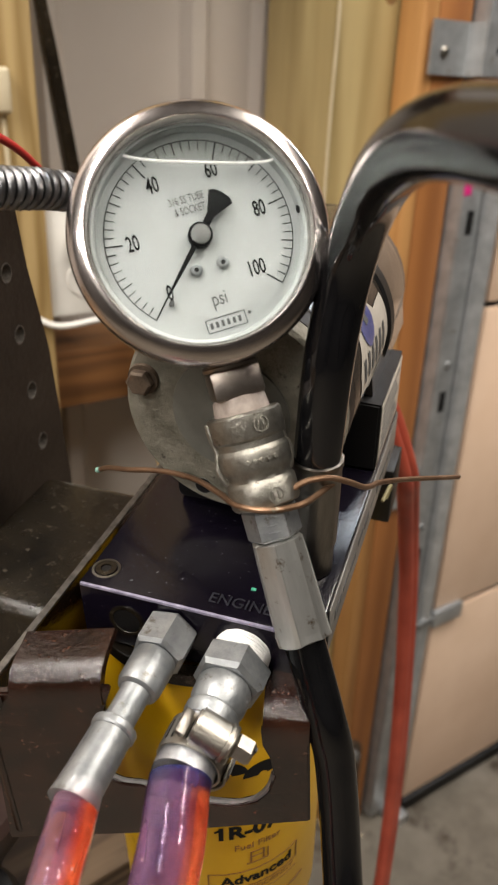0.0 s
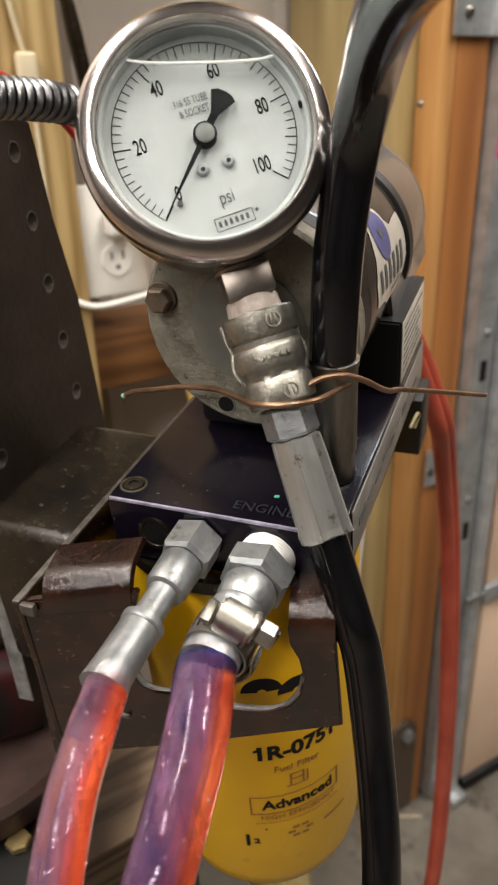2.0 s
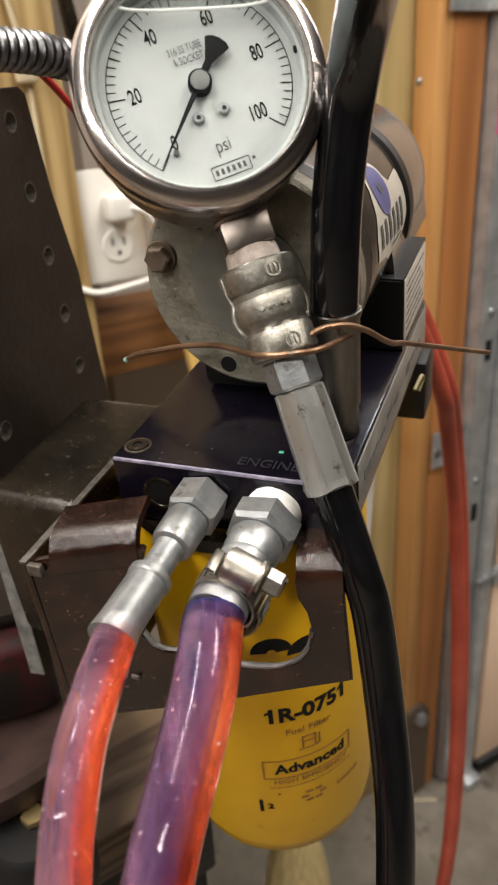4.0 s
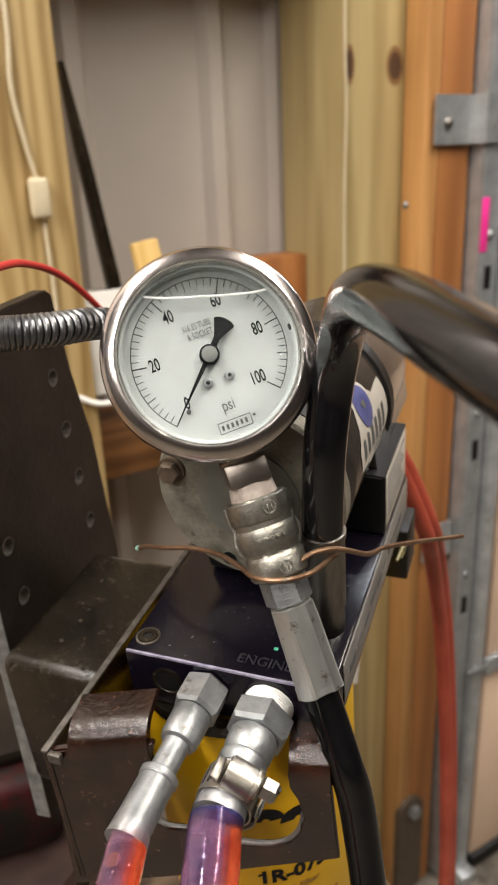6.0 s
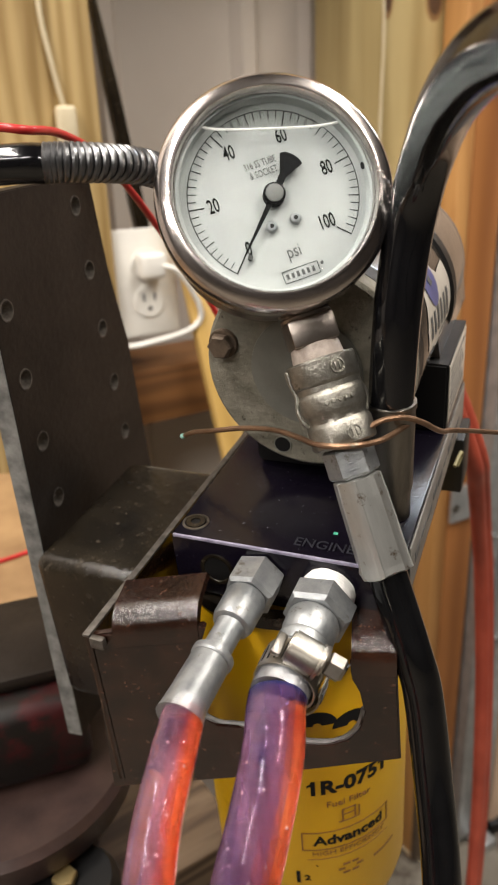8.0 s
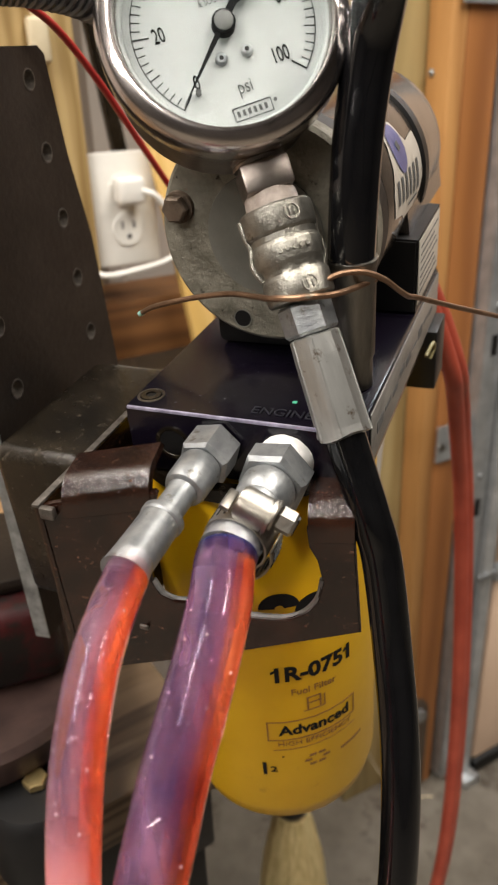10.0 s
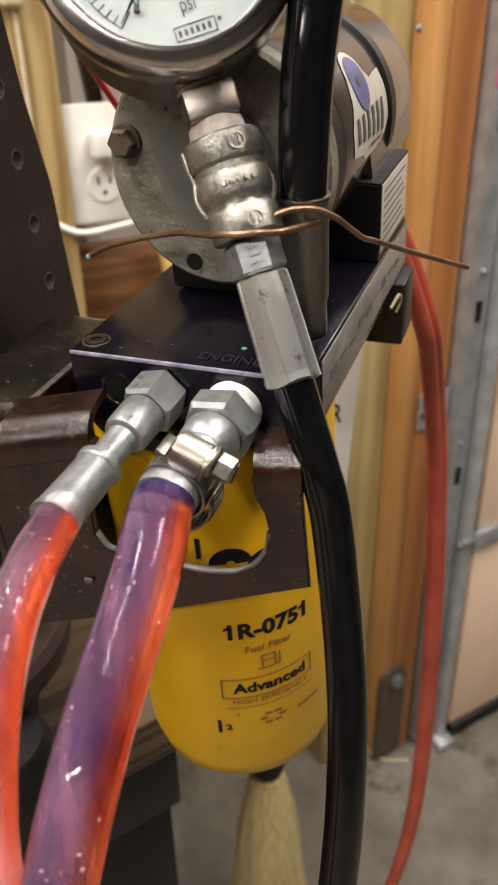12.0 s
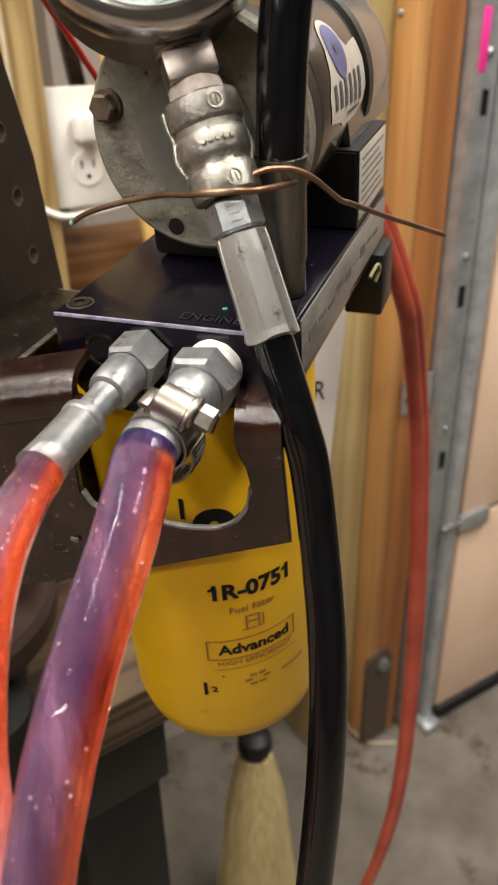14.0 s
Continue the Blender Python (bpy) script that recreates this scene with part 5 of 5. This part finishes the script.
def hose_end():
    ob = thing("black_hose", AXIS, "black rubber hose with a crimped zinc end hanging from the coupling", "hose")
    part("nut", hexagon(0.0142, 0.0792, 0.0890, 0.0009, m=pose(0, 0, 0, 0, 0, 10)), ZINC, ob, "hex nut with stamped bars")
    for k in (-1, 0, 1):
        mm = pose(0, 0, 0.084 + 0.0022 * k, 0, 0, 100) @ pose(0.0071, 0, 0, 0, 90, 0)
        part("stamped_bar", moved(box(-0.0002, 0.0002, -0.0018, 0.0014, 0, 0.0003), mm), ZINC, ob)
    def crimped(profile, flats=8):
        """Pressed sleeve: uneven flats with a raised line where the dies met."""
        bm = bmesh.new()
        cuts = []
        for k in range(flats):
            mid = 2 * math.pi * (k + 0.12 * math.sin(5.1 * k)) / flats
            half = math.pi / flats
            cuts += [(mid - 0.86 * half, 1.0), (mid, 0.955), (mid + 0.80 * half, 1.0), (mid + 0.93 * half, 1.045)]
        loops = []
        for r, z in profile:
            loops.append([bm.verts.new((r * q * math.cos(a), r * q * math.sin(a), z + 0.0006 * math.sin(3.3 * a) * (z > 0.121))) for a, q in cuts])
        for p, q in zip(loops, loops[1:]):
            for i in range(len(cuts)):
                bm.faces.new((p[i], p[(i + 1) % len(cuts)], q[(i + 1) % len(cuts)], q[i]))
        bm.faces.new(loops[0])
        bm.faces.new(loops[-1])
        return bm

    part("crimp_ferrule", crimped([(0.0064, 0.0893), (0.0075, 0.0899), (0.0078, 0.0960), (0.0082, 0.1185), (0.0084, 0.1212), (0.0070, 0.1218)]), CRIMP, ob, "eight-sided crimped ferrule with rust specks", smooth=False)
    inv = AXIS.inverted()
    pts = [AXIS @ Vector((0, 0, 0.1190)), AXIS @ Vector((0, 0, 0.128))] + [Vector((x, y, Z0 + z)) for x, y, z in ((0.0398, -0.0360, -0.135), (0.0437, -0.0385, -0.15), (0.0472, -0.0454, -0.18), (0.0489, -0.0583, -0.21), (0.0482, -0.0690, -0.24), (0.0460, -0.0770, -0.27), (0.0425, -0.084, -0.31), (0.036, -0.092, -0.38), (0.03, -0.10, -0.46))]
    part("hose", sweep([inv @ p for p in pts], 0.0063, 28, 10), RUBBER, ob, "smooth black rubber")


def top_hose():
    ob = thing("black_hose", Matrix.Translation((0, 0, Z0)), "black rubber hose arching up from a crimped end on the block", "hose")
    off = Vector((0, 0, Z0))
    base, top = asm(70, 31, 0.5) - off, asm(70, 31, 43) - off
    m = between(base, top)
    part("ferrule", lathe([(0.0070, 0.0), (0.0070, 0.010), (0.0076, 0.012), (0.0078, 0.0405), (0.0083, 0.0415), (0.0083, 0.0428), (0.0074, 0.043)], 14, m, 0.00025), DULL, ob, "dull crimped ferrule with a ragged rim")
    pts = [top - (top - base) * 0.1, top] + [Vector(p) for p in ((0.0372, -0.0035, -0.035), (0.0395, -0.0015, -0.015), (0.0415, -0.0045, 0.000), (0.0425, -0.0150, 0.0118), (0.0420, -0.0300, 0.0192), (0.0415, -0.0450, 0.0237), (0.0415, -0.0600, 0.0270), (0.0420, -0.0750, 0.0288), (0.0437, -0.0900, 0.0294), (0.0475, -0.1100, 0.0282), (0.056, -0.135, 0.024), (0.076, -0.17, 0.010), (0.11, -0.21, -0.02), (0.17, -0.24, -0.09))]
    part("hose", sweep(pts, 0.0073, 28, 10), SHEEN, ob, "black rubber with a soft sheen")


def red_hose():
    pts = [(0.085, 0.190, -0.095), (0.105, 0.192, -0.130), (0.124, 0.200, -0.175), (0.1345, 0.222, -0.205), (0.146, 0.245, -0.25), (0.1555, 0.258, -0.30), (0.1625, 0.258, -0.38), (0.166, 0.252, -0.46), (0.169, 0.250, -0.55), (0.1665, 0.240, -0.64), (0.160, 0.236, -0.72), (0.145, 0.240, -0.82), (0.115, 0.25, -0.95), (0.08, 0.27, -1.10), (0.05, 0.30, -1.186)]
    ob = thing("twin_hose", Matrix.Translation((0, 0, Z0)), "dull red twin rubber hose hanging down to the floor", "hose")
    part("hose", sweep(pts, 0.0056, 18, 8), RED_HOSE, ob)
    part("hose", sweep([(x + 0.0058, y + 0.0080, z) for x, y, z in pts], 0.0056, 18, 8), RED_HOSE, ob)


def conduit():
    ob = thing("coiled_conduit", Matrix.Translation((0, 0, Z0)), "steel coil-wrapped cable running level behind the gauge", "conduit")
    pts = [(-0.020, 0.042, -0.002), (-0.031, 0.032, 0.004), (-0.0395, 0.016, 0.0080), (-0.0475, 0.002, 0.0097), (-0.0560, -0.0045, 0.0104), (-0.0635, -0.006, 0.0105)]
    part("core", sweep(pts, 0.0036, 16, 8), DARK, ob)
    path = smooth_path(pts, 40)
    coil = []
    n = len(path)
    length = sum((b - a).length for a, b in zip(path, path[1:]))
    turns = length / 0.0026
    steps = int(turns * 14)
    for k in range(steps):
        q = k / (steps - 1) * (n - 1)
        i = min(int(q), n - 2)
        p = path[i].lerp(path[i + 1], q - i)
        way = (path[i + 1] - path[i]).normalized()
        side = way.cross(Vector((0, 0, 1))).normalized()
        up = side.cross(way)
        a = 2 * math.pi * turns * k / (steps - 1)
        coil.append(p + (side * math.cos(a) + up * math.sin(a)) * 0.0046)
    part("coil", sweep(coil, 0.00112, 8, 1, smooth=False), CONDUIT, ob, "wound steel wire")
    part("sleeve", sweep([(-0.0632, -0.006, 0.0104), (-0.075, -0.006, 0.0105), (-0.13, 0.0, 0.008), (-0.22, 0.03, -0.01), (-0.34, 0.08, -0.06)], 0.0055, 20, 8), SHEEN, ob, "black rubber sleeve")


def red_cable():
    pts = [(-0.30, 0.10, 0.03), (-0.18, 0.078, 0.026), (-0.120, 0.072, 0.0225), (-0.103, 0.071, 0.0225), (-0.090, 0.071, 0.021), (-0.077, 0.071, 0.0185), (-0.063, 0.071, 0.0095), (-0.050, 0.071, -0.007), (-0.037, 0.073, -0.028), (-0.025, 0.075, -0.048), (-0.015, 0.078, -0.070)]
    far = Vector((0.0, -0.23, 0.005))
    ob = part("red_cable", sweep([far + (Vector(p) - far) * (1.0 + 0.09 * max(0, min(k - 4, 5))) for k, p in enumerate(pts)], 0.0017, 12, 8), RED_WIRE)
    ob.location.z = Z0
    tagged(ob, "thin red cable sagging behind the gauge", "cable")


def copper_wire():
    """One strand laid round the coupling and crossed in front, with two free ends."""
    ob = thing("copper_wire", Matrix.Translation((0, 0, Z0)), "bare tarnished copper wire twisted round the hose end", "wire")
    one = [(-0.0359, 0.0390, -0.0906), (-0.0313, 0.0346, -0.0874), (-0.0233, 0.0253, -0.0834), (-0.0117, 0.0172, -0.0796), (-0.0007, 0.0050, -0.0760), (0.0073, -0.0083, -0.0739), (0.0103, -0.0155, -0.0727), (0.0138, -0.0205, -0.0716), (0.0183, -0.0228, -0.0711), (0.0229, -0.0232, -0.0707), (0.0275, -0.0208, -0.0711), (0.0323, -0.0175, -0.0711), (0.0390, -0.0089, -0.0713), (0.0440, -0.0030, -0.0712)]
    two = [(0.0170, -0.0205, -0.0722), (0.0190, -0.0215, -0.0708), (0.0221, -0.0205, -0.0695), (0.0260, -0.0180, -0.0681), (0.0298, -0.0150, -0.0670), (0.0338, -0.0126, -0.0666), (0.0398, -0.0102, -0.0672), (0.0460, -0.0071, -0.0702), (0.0518, -0.0005, -0.0752), (0.0566, 0.0079, -0.0794), (0.0598, 0.0133, -0.0811), (0.0685, 0.0240, -0.0856), (0.0805, 0.0366, -0.0914), (0.0932, 0.0486, -0.0971), (0.1048, 0.0598, -0.1024)]
    part("patina_tip", sweep([(-0.0362, 0.0393, -0.0908), (-0.0350, 0.0382, -0.0900)], 0.00105, 10, 2), mat("green_patina", (0.20, 0.42, 0.36), (0.34, 0.55, 0.46), 300, (0.5, 0.7)), ob, "green patina at the tip")
    part("strand", sweep(one, 0.00095, 10, 8), COPPER, ob, "dull strand with a green patina tip")
    part("strand", sweep(two, 0.00095, 10, 8), COPPER, ob)


coupling()
hose_end()
top_hose()
red_hose()
conduit()
red_cable()
copper_wire()

# ---- paper and broom behind ----
pp = thing("paper_sheet", pose(0.094, 0.236, Z0 - 0.17, 0, 4, 18), "white paper sheet with black letters behind the filter", "paper")
part("sheet", box(-0.034, 0.002, 0.0, 0.0008, -0.150, 0.05), PAPER, pp)
part("lettering", moved(text_mesh("LR", 0.020, 0.8, 0.0001), pose(-0.0165, -0.0004, -0.076, 90, 0, 0)), INK, pp, "black letters")


def broom():
    ob = thing("straw_broom", pose(0.031, 0.42, 0), "upturned straw broom with a dark binding cap on the concrete", "broom")
    top = Z0 - 0.81
    part("cap", lathe([(0.012, top - 0.022), (0.020, top - 0.018), (0.023, top - 0.006), (0.020, top + 0.006), (0.010, top + 0.012)], 28), DARK, ob, "dark rounded cap")
    part("straw", lathe([(0.066, 0.004), (0.060, 0.06), (0.054, 0.12), (0.047, 0.18), (0.040, top - 0.12), (0.034, top - 0.085), (0.027, top - 0.050), (0.021, top - 0.024), (0.012, top - 0.0225)], 90, None, 0.0028), STRAW, ob, "bundle of yellow straw")


broom()
